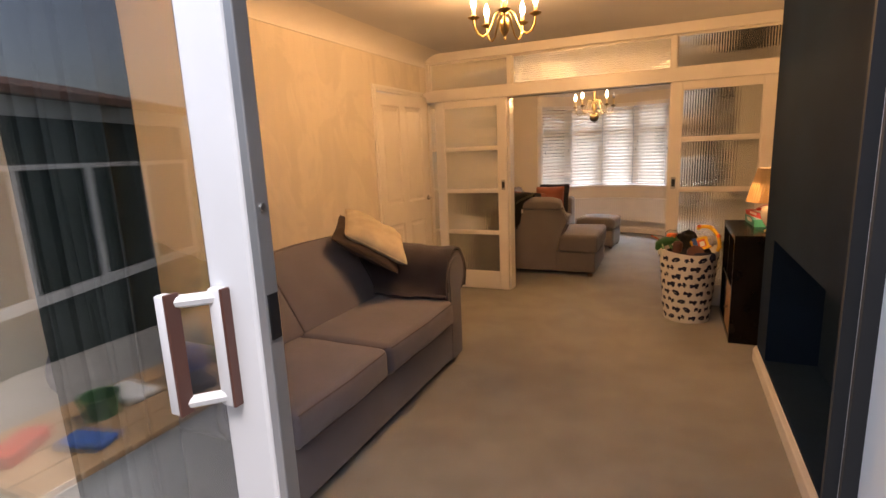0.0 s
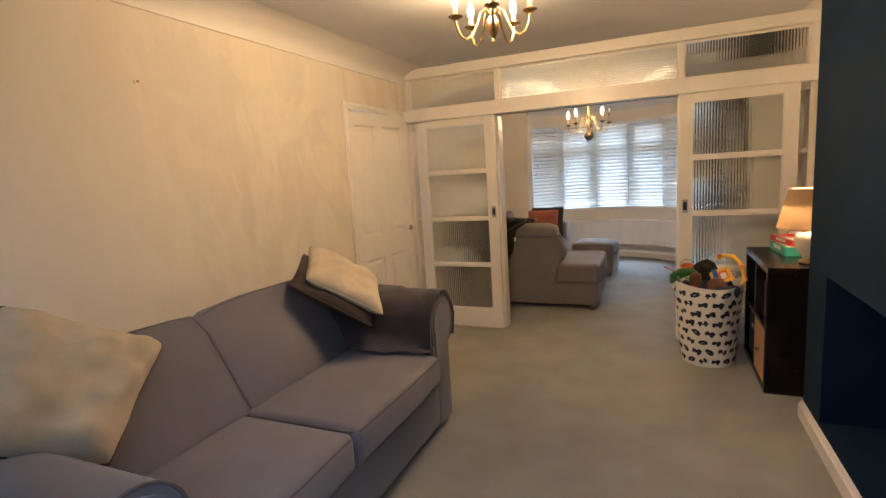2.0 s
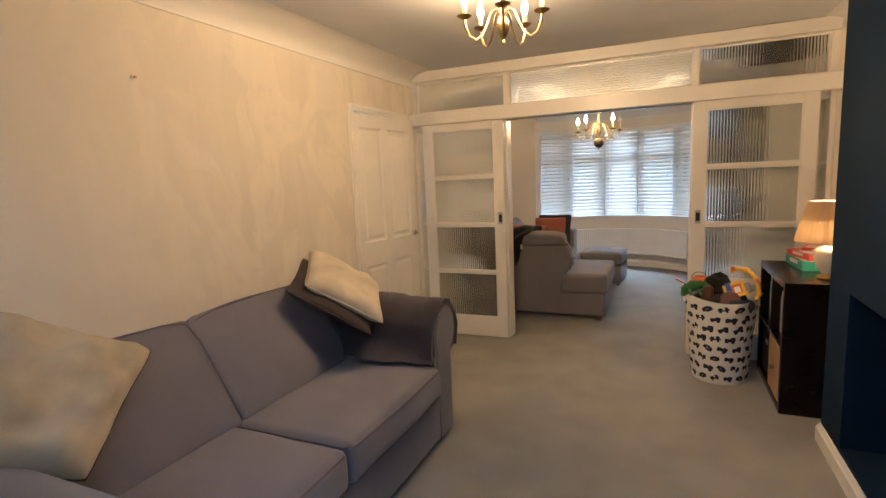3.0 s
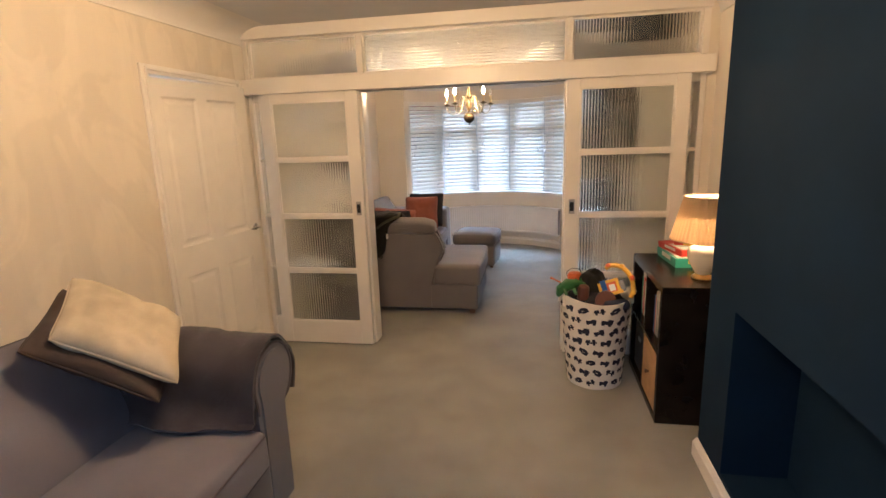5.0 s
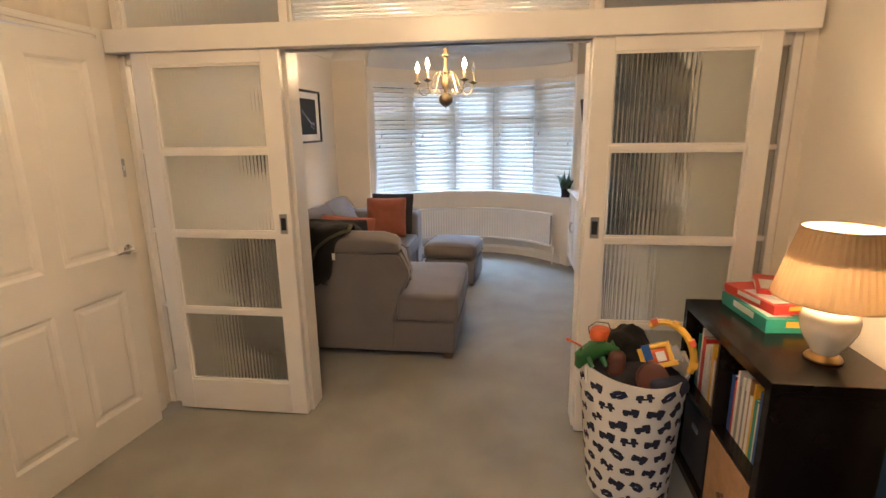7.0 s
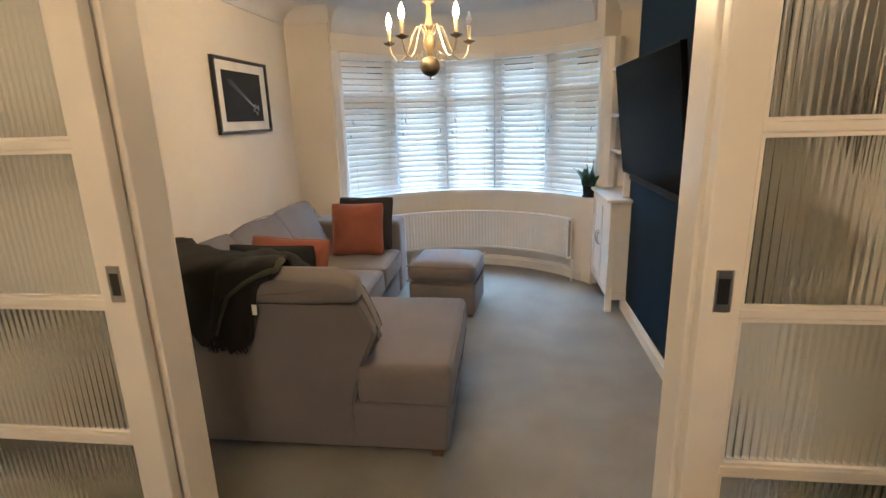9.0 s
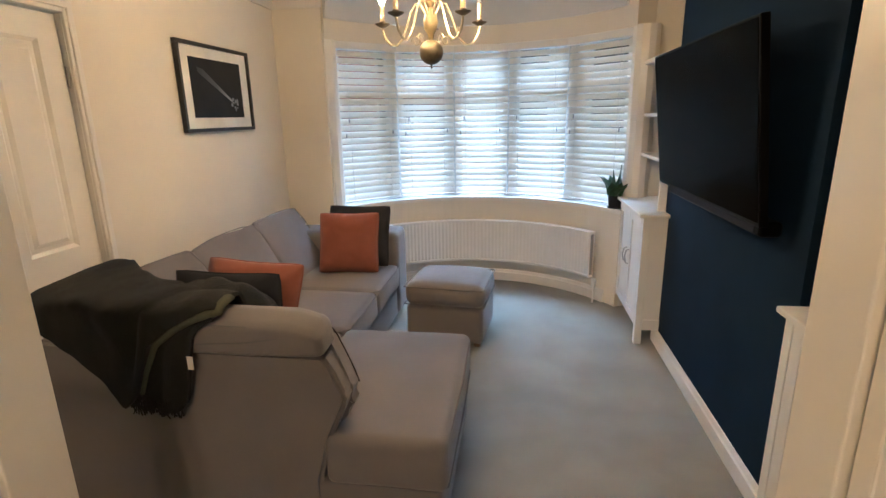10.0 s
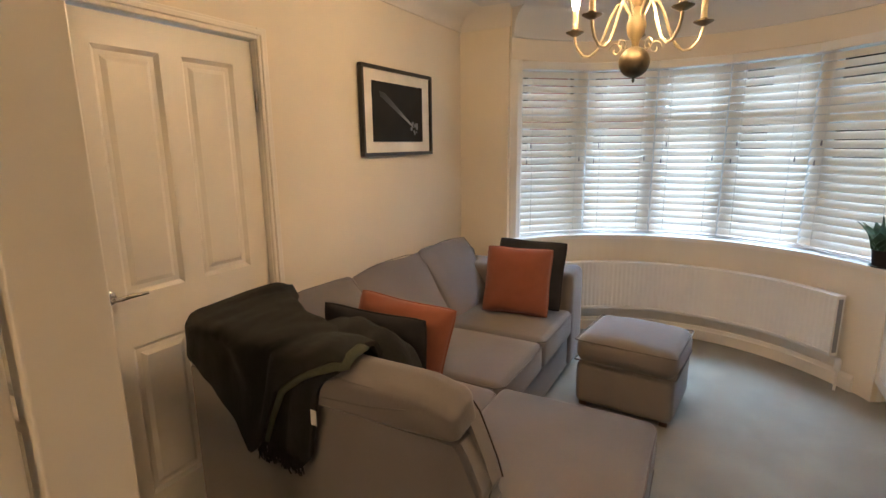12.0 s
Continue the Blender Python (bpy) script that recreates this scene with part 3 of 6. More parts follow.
# ---- panelled doors ----
def panel_door(name, hinge_y, width, height, swing, label, handle_side, sign):
    """A four-panel door in the west wall. sign: +1, the leaf runs from the hinge towards +y; -1, towards -y."""
    ob = thing(name, (XL - 0.02, hinge_y, 0), label, "door", rz=-swing * sign)
    tagged(ob, kind="structure")
    s = sign
    st, mid = 0.10, 0.085
    zs = [(0.006, 0.185), (0.77, 0.955), (height - 0.10, height)]
    bm = bmesh.new()
    def bx(y0, y1, z0, z1, x0=-0.038, x1=0.0, bev=0.0):
        a, b = sorted((s * y0, s * y1))
        box(bm, x0, x1, a, b, z0, z1, bev=bev)
    bx(0.003, st, 0.006, height)
    bx(width - st, width - 0.003, 0.006, height)
    for z0, z1 in zs:
        bx(st, width - st, z0, z1)
    for z0, z1 in ((zs[0][1], zs[1][0]), (zs[1][1], zs[2][0])):
        bx(width / 2 - mid / 2, width / 2 + mid / 2, z0, z1)
    part("door_frame", bm, M["gloss"], ob)
    for y0, y1 in ((st, width / 2 - mid / 2), (width / 2 + mid / 2, width - st)):
        for z0, z1 in ((zs[0][1], zs[1][0]), (zs[1][1], zs[2][0])):
            a, b = sorted((s * y0, s * y1))
            bm = bmesh.new()
            box(bm, -0.030, -0.012, a, b, z0, z1)
            # sloping moulding round the panel, and the raised field
            for k, (d0, d1, x0, x1) in enumerate(((0.0, 0.014, -0.001, -0.012), (0.030, 0.046, -0.012, -0.004))):
                o = [(a + d0, z0 + d0), (b - d0, z0 + d0), (b - d0, z1 - d0), (a + d0, z1 - d0)]
                i_ = [(a + d1, z0 + d1), (b - d1, z0 + d1), (b - d1, z1 - d1), (a + d1, z1 - d1)]
                vo = [bm.verts.new((x0, y, z)) for y, z in o]
                vi = [bm.verts.new((x1, y, z)) for y, z in i_]
                for q in range(4):
                    bm.faces.new((vo[q], vo[(q + 1) % 4], vi[(q + 1) % 4], vi[q]))
                if k == 1:
                    bm.faces.new(vi)
            part("panel", bm, M["gloss"], ob)
    hy = s * (width - 0.045)
    bm = lathe(bmesh.new(), [(0.024, 0), (0.026, 0.004), (0.022, 0.008), (0.009, 0.010), (0.009, 0.040)], n=20)
    bmesh.ops.rotate(bm, verts=bm.verts, matrix=Matrix.Rotation(radians(90), 3, "Y"))
    tube(bm, [(0.040, 0, 0), (0.048, -s * 0.012, 0), (0.050, -s * 0.05, 0.003), (0.048, -s * 0.105, 0.0)], [0.009, 0.009, 0.008, 0.006])
    h = part("handle", bm, M["chrome"], ob, "polished chrome lever handle", smooth=True)
    h.location = (0, hy, 0.965)
    for z in (0.25, height - 0.28):
        part("hinge", lathe(bmesh.new(), [(0.006, 0), (0.006, 0.085)], (0.006, 0.0, z), 10), M["steel"], ob, smooth=True)
    return ob


def architrave(y0, y1, h, w=0.055):
    """Moulded trim round a door opening, with the lining behind it."""
    bm = bmesh.new()
    for a, b in ((y0 - w, y0), (y1, y1 + w)):
        box(bm, XL, XL + 0.016, a, b, 0, h + w, bev=0.004)
        m = (a + b) / 2
        box(bm, XL + 0.012, XL + 0.024, m - 0.012 if a > y0 else m + 0.002, m + 0.022 if a < y0 else m + 0.0, 0, h + w * 0.6, bev=0.004)
    box(bm, XL, XL + 0.016, y0, y1, h, h + w, bev=0.004)
    box(bm, XL + 0.012, XL + 0.024, y0 - w * 0.4, y1 + w * 0.4, h + 0.018, h + w - 0.012, bev=0.004)
    box(bm, XL - 0.14, XL, y0 - 0.02, y0, 0, h + 0.01)
    box(bm, XL - 0.14, XL, y1, y1 + 0.02, 0, h + 0.01)
    box(bm, XL - 0.14, XL, y0, y1, h, h + 0.015)
    return solid("trim", bm, M["gloss"], "white gloss painted door architrave", kind="structure")


architrave(4.15, 5.0, 1.945, 0.05)
architrave(5.68, 6.42, 1.885, 0.05)
panel_door("door_1", 4.155, 0.83, 1.935, 7.0, "white four-panel door standing slightly ajar", 1, 1)
panel_door("door_2", 6.415, 0.73, 1.878, 0.0, "white four-panel door, closed", 1, -1)


# ---- glazed partition with sliding doors ----
def reeds(x0, x1, z0, z1, y, pitch=0.019, across=False):
    """A pane with half-round ribs on one face, upright or across."""
    bm = bmesh.new()
    a0, a1, b0, b1 = (z0, z1, x0, x1) if across else (x0, x1, z0, z1)
    n = max(1, round((a1 - a0) / pitch))
    k = 5
    prev = None
    line = []
    for i in range(n * k + 1):
        a = a0 + (a1 - a0) * i / (n * k)
        d = (0.0045 if across else 0.0026) * abs(math.sin(math.pi * i / k))
        line.append((a, y - 0.002 - d))
    def put(a, yy, b):
        return (b, yy, a) if across else (a, yy, b)
    lo = [bm.verts.new(put(a, yy, b0)) for a, yy in line]
    hi = [bm.verts.new(put(a, yy, b1)) for a, yy in line]
    c = [bm.verts.new(put(a, y + 0.002, b)) for a, b in ((a0, b0), (a1, b0), (a1, b1), (a0, b1))]
    for i in range(len(line) - 1):
        f = bm.faces.new((lo[i], lo[i + 1], hi[i + 1], hi[i]))
        f.smooth = True
    bm.faces.new((c[3], c[2], c[1], c[0]))
    bm.faces.new([c[0], c[1]] + list(reversed(lo)))
    bm.faces.new([c[2], c[3]] + hi)
    bm.faces.new([lo[0], hi[0], c[3], c[0]])
    bm.faces.new([hi[-1], lo[-1], c[1], c[2]])
    bmesh.ops.recalc_face_normals(bm, faces=bm.faces[:])
    return bm


def pane(bm, parent, label="ribbed translucent glass pane"):
    me = bpy.data.meshes.new("pane")
    bm.to_mesh(me)
    bm.free()
    me.materials.append(M["reeded"])
    ob = new("pane", me)
    ob.parent = parent
    ob.visible_shadow = False
    return tagged(ob, label)


def partition():
    ob = thing("window_1", (0, 0, 0), "white painted glazed partition frame with ribbed glass lights", "partition")
    tagged(ob, kind="structure")
    g = M["gloss"]
    x0, x1 = XL + 0.002, 1.145
    part("head", B(x0, x1, 5.11, 5.29, 2.272, H - 0.003, bev=0.005), g, ob)
    part("transom", B(x0, x1, 5.155, 5.29, 1.90, 2.008, bev=0.004), g, ob)
    part("fascia", B(x0 + 0.002, 1.17, 5.072, 5.152, 1.893, 1.997, bev=0.004), g, ob, "deep white painted fascia over the sliding track")
    for xa, xb in ((x0, x0 + 0.035), (-1.128, -1.088), (0.29, 0.328), (1.105, x1)):
        part("mullion", B(xa, xb, 5.15, 5.27, 2.008, 2.272, bev=0.003), g, ob)
    for (xa, xb), ac in zip(((x0 + 0.035, -1.128), (-1.088, 0.29), (0.328, 1.105)), (False, True, False)):
        pane(reeds(xa, xb, 2.008, 2.272, 5.20, across=ac), ob)
        b = bmesh.new()
        for a, c, d, e in ((xa, xa + 0.012, 2.008, 2.272), (xb - 0.012, xb, 2.008, 2.272), (xa + 0.012, xb - 0.012, 2.008, 2.02), (xa + 0.012, xb - 0.012, 2.26, 2.272)):
            box(b, a, c, 5.175, 5.196, d, e)
        part("bead", b, g, ob)
    # fixed side lights behind the sliding doors, and the posts of the opening
    for xa, xb in ((x0, x0 + 0.032), (-1.165, -1.115), (0.285, 0.335), (1.112, x1)):
        part("post", B(xa, xb, 5.157, 5.29, 0.0, 1.90, bev=0.004), g, ob)
    for xa, xb in ((x0 + 0.032, -1.165), (0.335, 1.112)):
        for z0, z1 in ((0.19, 0.578), (0.602, 0.998), (1.022, 1.413), (1.437, 1.845)):
            p = part("pane", B(xa, xb, 5.194, 5.199, z0, z1), M["obscure"], ob, "obscure glass side pane")
            p.visible_shadow = False
        part("bottom_rail", B(xa, xb, 5.17, 5.22, 0.0, 0.19, bev=0.003), g, ob)
        part("top_rail", B(xa, xb, 5.17, 5.22, 1.845, 1.90, bev=0.003), g, ob)
        for z in (0.59, 1.01, 1.425):
            part("glazing_bar", B(xa, xb, 5.175, 5.215, z - 0.012, z + 0.012, bev=0.003), g, ob)
    part("track", B(-1.115, 0.285, 5.157, 5.20, 1.885, 1.899), M["steel"], ob, "thin metal sliding track")
    return ob


partition()
solid("wall_partition_side", B(1.145, XR, 5.15, 5.29, 0, H), M["wall"], "narrow cream wall strip", kind="structure")


def sliding_door(name, x0, x1, side):
    """side: -1, the pull is by the right edge; 1, by the left edge."""
    ob = thing(name, (x0, 5.10, 0.008), "white sliding door with four ribbed glass panes, slid back", "sliding door")
    tagged(ob, kind="structure")
    w, h = x1 - x0, 1.895
    g = M["gloss"]
    st = 0.088
    part("stile", B(0, st, 0, 0.042, 0, h, bev=0.004), g, ob)
    part("stile", B(w - st, w, 0, 0.042, 0, h, bev=0.004), g, ob)
    part("rail", B(st, w - st, 0, 0.042, 0, 0.178, bev=0.003), g, ob)
    part("rail", B(st, w - st, 0, 0.042, 1.825, h, bev=0.003), g, ob)
    zs = [0.178, 0.585, 1.003, 1.420, 1.825]
    for z in zs[1:4]:
        part("glazing_bar", B(st, w - st, 0.004, 0.038, z - 0.012, z + 0.012, bev=0.004), g, ob)
    for i in range(4):
        za = zs[i] + (0.012 if i else 0)
        zb = zs[i + 1] - (0.012 if i < 3 else 0)
        pane(reeds(st, w - st, za, zb, 0.022), ob)
        b = bmesh.new()
        for a, c, d, e in ((st, st + 0.009, za, zb), (w - st - 0.009, w - st, za, zb), (st + 0.009, w - st - 0.009, za, za + 0.009), (st + 0.009, w - st - 0.009, zb - 0.009, zb)):
            box(b, a, c, 0.006, 0.018, d, e)
        part("bead", b, g, ob)
    hx = w - 0.042 if side < 0 else 0.046
    bm = bmesh.new()
    for a in ((-0.019, -0.013, -0.050, 0.050), (0.013, 0.019, -0.050, 0.050), (-0.013, 0.013, 0.030, 0.050), (-0.013, 0.013, -0.050, -0.032)):
        box(bm, a[0], a[1], -0.004, 0.001, a[2], a[3], bev=0.001)
    hp = part("pull", bm, M["steel"], ob, "recessed steel flush pull")
    hp.location = (hx, 0, 1.06)
    # no hollow here: a flat black plate stands for the shade inside the pull
    part("recess", B(-0.013, 0.013, -0.0015, 0.001, -0.032, 0.030), M["black"], hp)
    return ob


sliding_door("sliding_door", -1.872, -1.128, -1)
sliding_door("sliding_door", 0.292, 1.045, 1)


# ---- bay window and blinds ----
def at_bay(angle, r):
    return Vector((BC[0] + r * math.sin(radians(angle)), BC[1] + r * math.cos(radians(angle)), 0))


BOUNDS = (-55.2, -31.2, -9.9, 10.2, 32.2, 57.5)


def bay_windows():
    for i in range(5):
        a, b = at_bay(BOUNDS[i], BR + 0.17), at_bay(BOUNDS[i + 1], BR + 0.17)
        d = b - a
        w = d.length
        ob = thing("window_%d" % (i + 2), (a.x, a.y, 0.765), "white framed bay window light with a top vent", "window", rz=math.degrees(math.atan2(d.y, d.x)))
        tagged(ob, kind="structure")
        g = M["upvc"]
        h = 1.265
        part("frame", box(box(B(0, 0.075, -0.03, 0.04, 0, h, bev=0.004), w - 0.075, w, -0.03, 0.04, 0, h, bev=0.004), 0.075, w - 0.075, -0.03, 0.04, 0, 0.05, bev=0.004), g, ob)
        part("frame_head", B(0.05, w - 0.05, -0.03, 0.04, h - 0.05, h, bev=0.004), g, ob)
        part("transom", B(0.05, w - 0.05, -0.03, 0.04, 0.885, 0.945, bev=0.004), g, ob)
        for z0, z1 in ((0.05, 0.885), (0.945, h - 0.05)):
            p = part("pane", B(0.05, w - 0.05, 0.0, 0.006, z0, z1), M["glass"], ob)
            p.visible_shadow = False
        # mullion post between lights
        if i:
            p = at_bay(BOUNDS[i], BR + 0.17)
            solid("mullion", lathe(bmesh.new(), [(0.055, 0), (0.055, h)], (p.x, p.y, 0.765), 12), M["upvc"], "white window post", kind="structure")
    for s, an in ((-1, -57.5), (1, 60)):
        p = at_bay(an, BR + 0.12)
        solid("window_jamb", lathe(bmesh.new(), [(0.09, 0), (0.09, 1.27)], (p.x, p.y, 0.765), 12), M["gloss"], "white window jamb", kind="structure")


def slat_mesh(w, tilt=50.0):
    """A slightly crowned slat, w long, with its section turned by tilt."""
    bm = bmesh.new()
    prof = []
    for i in range(5):
        u = -0.025 + 0.05 * i / 4
        prof.append((u, 0.0035 * (1 - (u / 0.025) ** 2)))
    prof = [(u, v + 0.0013) for u, v in prof] + [(u, v - 0.0013) for u, v in reversed(prof)]
    c, s = math.cos(radians(tilt)), math.sin(radians(tilt))
    prism(bm, [(u * c - v * s, u * s + v * c) for u, v in prof], "x", 0, w)
    return bm


def blinds():
    for i in range(5):
        a, b = at_bay(BOUNDS[i], BR + 0.09), at_bay(BOUNDS[i + 1], BR + 0.09)
        d = b - a
        w = d.length - 0.012
        ob = thing("venetian_blind", (a.x, a.y, 0), "white slatted venetian blind, lowered and half open", "blind", "blinds in the bay window", rz=math.degrees(math.atan2(d.y, d.x)))
        me = finish("slat", slat_mesh(w, 62), M["slat"])
        n = 23
        for k in range(n):
            s = new("slat", me)
            s.location = (0.006, 0, 0.815 + k * 0.0512)
            s.parent = ob
        part("headrail", B(0.004, w + 0.008, -0.03, 0.028, 1.975, 2.03, bev=0.004), M["whitecab"], ob)
        part("bottom_rail", B(0.006, w + 0.006, -0.024, 0.024, 0.776, 0.79, bev=0.003), M["whitecab"], ob)
        for u in (0.1, w - 0.09):
            part("tape", B(u, u + 0.004, -0.0275, -0.0265, 0.79, 1.975), M["whitecab"], ob)
        for u, z in ((0.06, 1.30), (0.09, 1.42), (w - 0.06, 1.32)):
            part("toggle", lathe(bmesh.new(), [(0.002, 0), (0.006, 0.006), (0.004, 0.03), (0.001, 0.034)], (u, -0.034, z), 8), M["grey_card"], ob)
            part("cord", B(u - 0.0008, u + 0.0008, -0.0348, -0.0332, z + 0.034, 1.975), M["whitecab"], ob)


bay_windows()
blinds()


def radiator():
    ob = thing("radiator", (BC[0], BC[1], 0), "long white curved panel radiator under the bay window", "radiator")
    r, z0, z1, a0, a1 = BR - 0.10, 0.20, 0.568, -44, 50.5
    n = 420
    def ang(k):
        return radians(a0 + (a1 - a0) * k / n)
    front = [((r - 0.0025 * (0.5 + 0.5 * math.cos(k * 0.9))) * math.sin(ang(k)), (r - 0.0025 * (0.5 + 0.5 * math.cos(k * 0.9))) * math.cos(ang(k))) for k in range(n + 1)]
    rear = [((r + 0.045) * math.sin(ang(k)), (r + 0.045) * math.cos(ang(k))) for k in range(n, -1, -12)]
    bm = prism(bmesh.new(), front + rear, "z", z0 + 0.02, z1 - 0.012)
    part("panel", bm, M["radiator"], ob, "white pressed steel front with upright flutes")
    def ring(ra, rb, za, zb):
        o = [(ra * math.sin(radians(a0 - 0.4 + (a1 - a0 + 0.8) * i / 30)), ra * math.cos(radians(a0 - 0.4 + (a1 - a0 + 0.8) * i / 30))) for i in range(31)]
        p = [(rb * math.sin(radians(a0 - 0.4 + (a1 - a0 + 0.8) * i / 30)), rb * math.cos(radians(a0 - 0.4 + (a1 - a0 + 0.8) * i / 30))) for i in range(31)]
        return prism(bmesh.new(), o + list(reversed(p)), "z", za, zb)
    part("top_grille", ring(r - 0.010, r + 0.052, z1 - 0.012, z1), M["radiator"], ob)
    part("bottom_edge", ring(r - 0.008, r + 0.040, z0, z0 + 0.02), M["radiator"], ob)
    for an in (a0 - 0.2, a1 + 0.2):
        c = [( (r - 0.008) * math.sin(radians(an)), (r - 0.008) * math.cos(radians(an)), 0), ((r + 0.05) * math.sin(radians(an)), (r + 0.05) * math.cos(radians(an)), 0)]
        t = Vector((math.cos(radians(an)), -math.sin(radians(an)))) * 0.003
        part("end_panel", prism(bmesh.new(), [(c[0][0] - t.x, c[0][1] - t.y), (c[1][0] - t.x, c[1][1] - t.y), (c[1][0] + t.x, c[1][1] + t.y), (c[0][0] + t.x, c[0][1] + t.y)], "z", z0, z1), M["radiator"], ob)
    # shade at the radiator end, drawn as a thin grey strip
    part("end_shade", prism(bmesh.new(), [((r + a) * math.sin(radians(a1 + d)), (r + a) * math.cos(radians(a1 + d))) for a, d in ((0.006, 0.25), (0.036, 0.25), (0.036, 0.45), (0.006, 0.45))], "z", z0 + 0.02, z1 - 0.02), M["grey_card"], ob, "grey strip standing for the shade in the radiator end")
    e = Vector(((r + 0.02) * math.sin(radians(a1 + 2.2)), (r + 0.02) * math.cos(radians(a1 + 2.2)), 0))
    part("pipe", tube(bmesh.new(), [e, e + Vector((0, 0, 0.2))], 0.0075), M["radiator"], ob, smooth=True)
    part("valve", lathe(bmesh.new(), [(0.012, 0.12), (0.018, 0.13), (0.018, 0.19), (0.012, 0.2)], e, 12), M["whitecab"], ob, smooth=True)


radiator()


# ---- patio door ----
def patio_door():
    ob = thing("door_3", (0, 0, 0), "white sliding patio door, slid open, with clear glass", "patio door")
    tagged(ob, kind="structure")
    u = M["upvc"]
    # fixed outer frame
    part("outer_frame", B(0.475, 0.56, 0.74, 0.90, 0, 2.12, bev=0.006), u, ob)
    part("outer_frame", B(XL, XL + 0.05, 0.74, 0.90, 0, 2.12, bev=0.006), u, ob)
    part("frame_head", B(XL + 0.05, 0.475, 0.74, 0.90, 2.06, 2.12, bev=0.006), u, ob)
    part("threshold", B(XL + 0.05, 0.475, 0.72, 0.90, 0.0, 0.022, bev=0.004), M["alu"], ob, "grey metal threshold")
    part("seal", B(0.464, 0.476, 0.803, 0.809, 0.02, 2.06), M["rubber"], ob, "black rubber seal")
    part("seal", B(0.464, 0.476, 0.848, 0.854, 0.02, 2.06), M["rubber"], ob, "black rubber seal")
    # sliding leaf
    leaf = part("leaf", B(-0.225, -0.146, 0.80, 0.830, 0.03, 2.055, bev=0.006), u, ob)
    part("edge", B(-0.146, -0.132, 0.803, 0.828, 0.03, 2.055, bev=0.002), M["alu"], leaf, "grey metal edge strip")
    part("rail", B(-1.30, -0.225, 0.80, 0.83, 0.03, 0.12, bev=0.006), u, leaf)
    part("rail", B(-1.30, -0.225, 0.80, 0.83, 1.965, 2.055, bev=0.006), u, leaf)
    part("stile", B(-1.39, -1.30, 0.80, 0.83, 0.03, 2.055, bev=0.006), u, leaf)
    for y in (0.807, 0.821):
        p = part("pane", B(-1.30, -0.225, y, y + 0.004, 0.12, 1.965), M["glass"], leaf)
        p.visible_shadow = False
    part("gasket", box(B(-0.229, -0.2245, 0.806, 0.824, 0.12, 1.965), -1.30, -0.229, 0.806, 0.824, 0.116, 0.122), M["rubber"], leaf)
    p = part("pane", B(XL + 0.05, -1.32, 0.86, 0.866, 0.02, 2.06), M["glass"], ob)
    p.visible_shadow = False
    # handle: a D-shaped pull on each face
    for s, y in ((-1, 0.80), (1, 0.83)):
        hb = bmesh.new()
        z0, z1 = 1.10, 1.255
        xi, xo, yo = (-0.202, -0.247, y - 0.048) if s < 0 else (-0.216, -0.206, y + 0.046)
        for z in (z0 + 0.009, z1 - 0.009):
            tube(hb, [(xi, y + s * 0.004, z), (xo, yo, z)], 0.0085, 8)
        box(hb, xo - 0.010, xo + 0.008, yo - 0.009, yo + 0.009, z0 - 0.004, z1 + 0.002, bev=0.003)
        box(hb, xi - 0.011, xi + 0.010, min(y, y + s * 0.014), max(y, y + s * 0.014), z0 - 0.004, z1 + 0.004, bev=0.003)
        h = part("handle", hb, u, leaf, "white D-shaped pull handle", smooth=True)
        part("grip", B(xo + 0.008, xo + 0.013, yo - 0.010, yo + 0.010, z0 - 0.004, z1 + 0.004, bev=0.001), M["brown_grip"], h, "dark brown grip strip")
        part("grip", B(xi + 0.010, xi + 0.015, min(y, y + s * 0.014), max(y, y + s * 0.014), z0 - 0.004, z1 + 0.004, bev=0.001), M["brown_grip"], h, "dark brown grip strip")
    part("lock", B(-0.1325, -0.130, 0.807, 0.824, 1.19, 1.25), M["black"], leaf, "black lock keep")
    part("screw", lathe(bmesh.new(), [(0.005, 0), (0.005, 0.002)], (0, 0, 0), 10), M["steel"], leaf).matrix_basis = Matrix.Translation((-0.132, 0.816, 1.36)) @ Matrix.Rotation(radians(90), 4, "Y")
    part("lever", B(-0.204, -0.190, 0.868, 0.884, 1.112, 1.128, bev=0.004), M["chrome"], leaf)


patio_door()


# ---- things of the first room ----
def arm_outline(yc, s, zc, r, base=0.04):
    """Section of a fat scroll arm about (yc, zc); s points outwards."""
    pts = [(yc - s * (r - 0.012), base), (yc - s * (r - 0.012), zc - 0.10)]
    for k in range(17):
        a = radians(200 - 250 * k / 16)
        pts.append((yc + s * r * math.cos(a), zc + r * math.sin(a)))
    return pts + [(yc + s * 0.055, zc - 0.13), (yc + s * 0.055, base)]


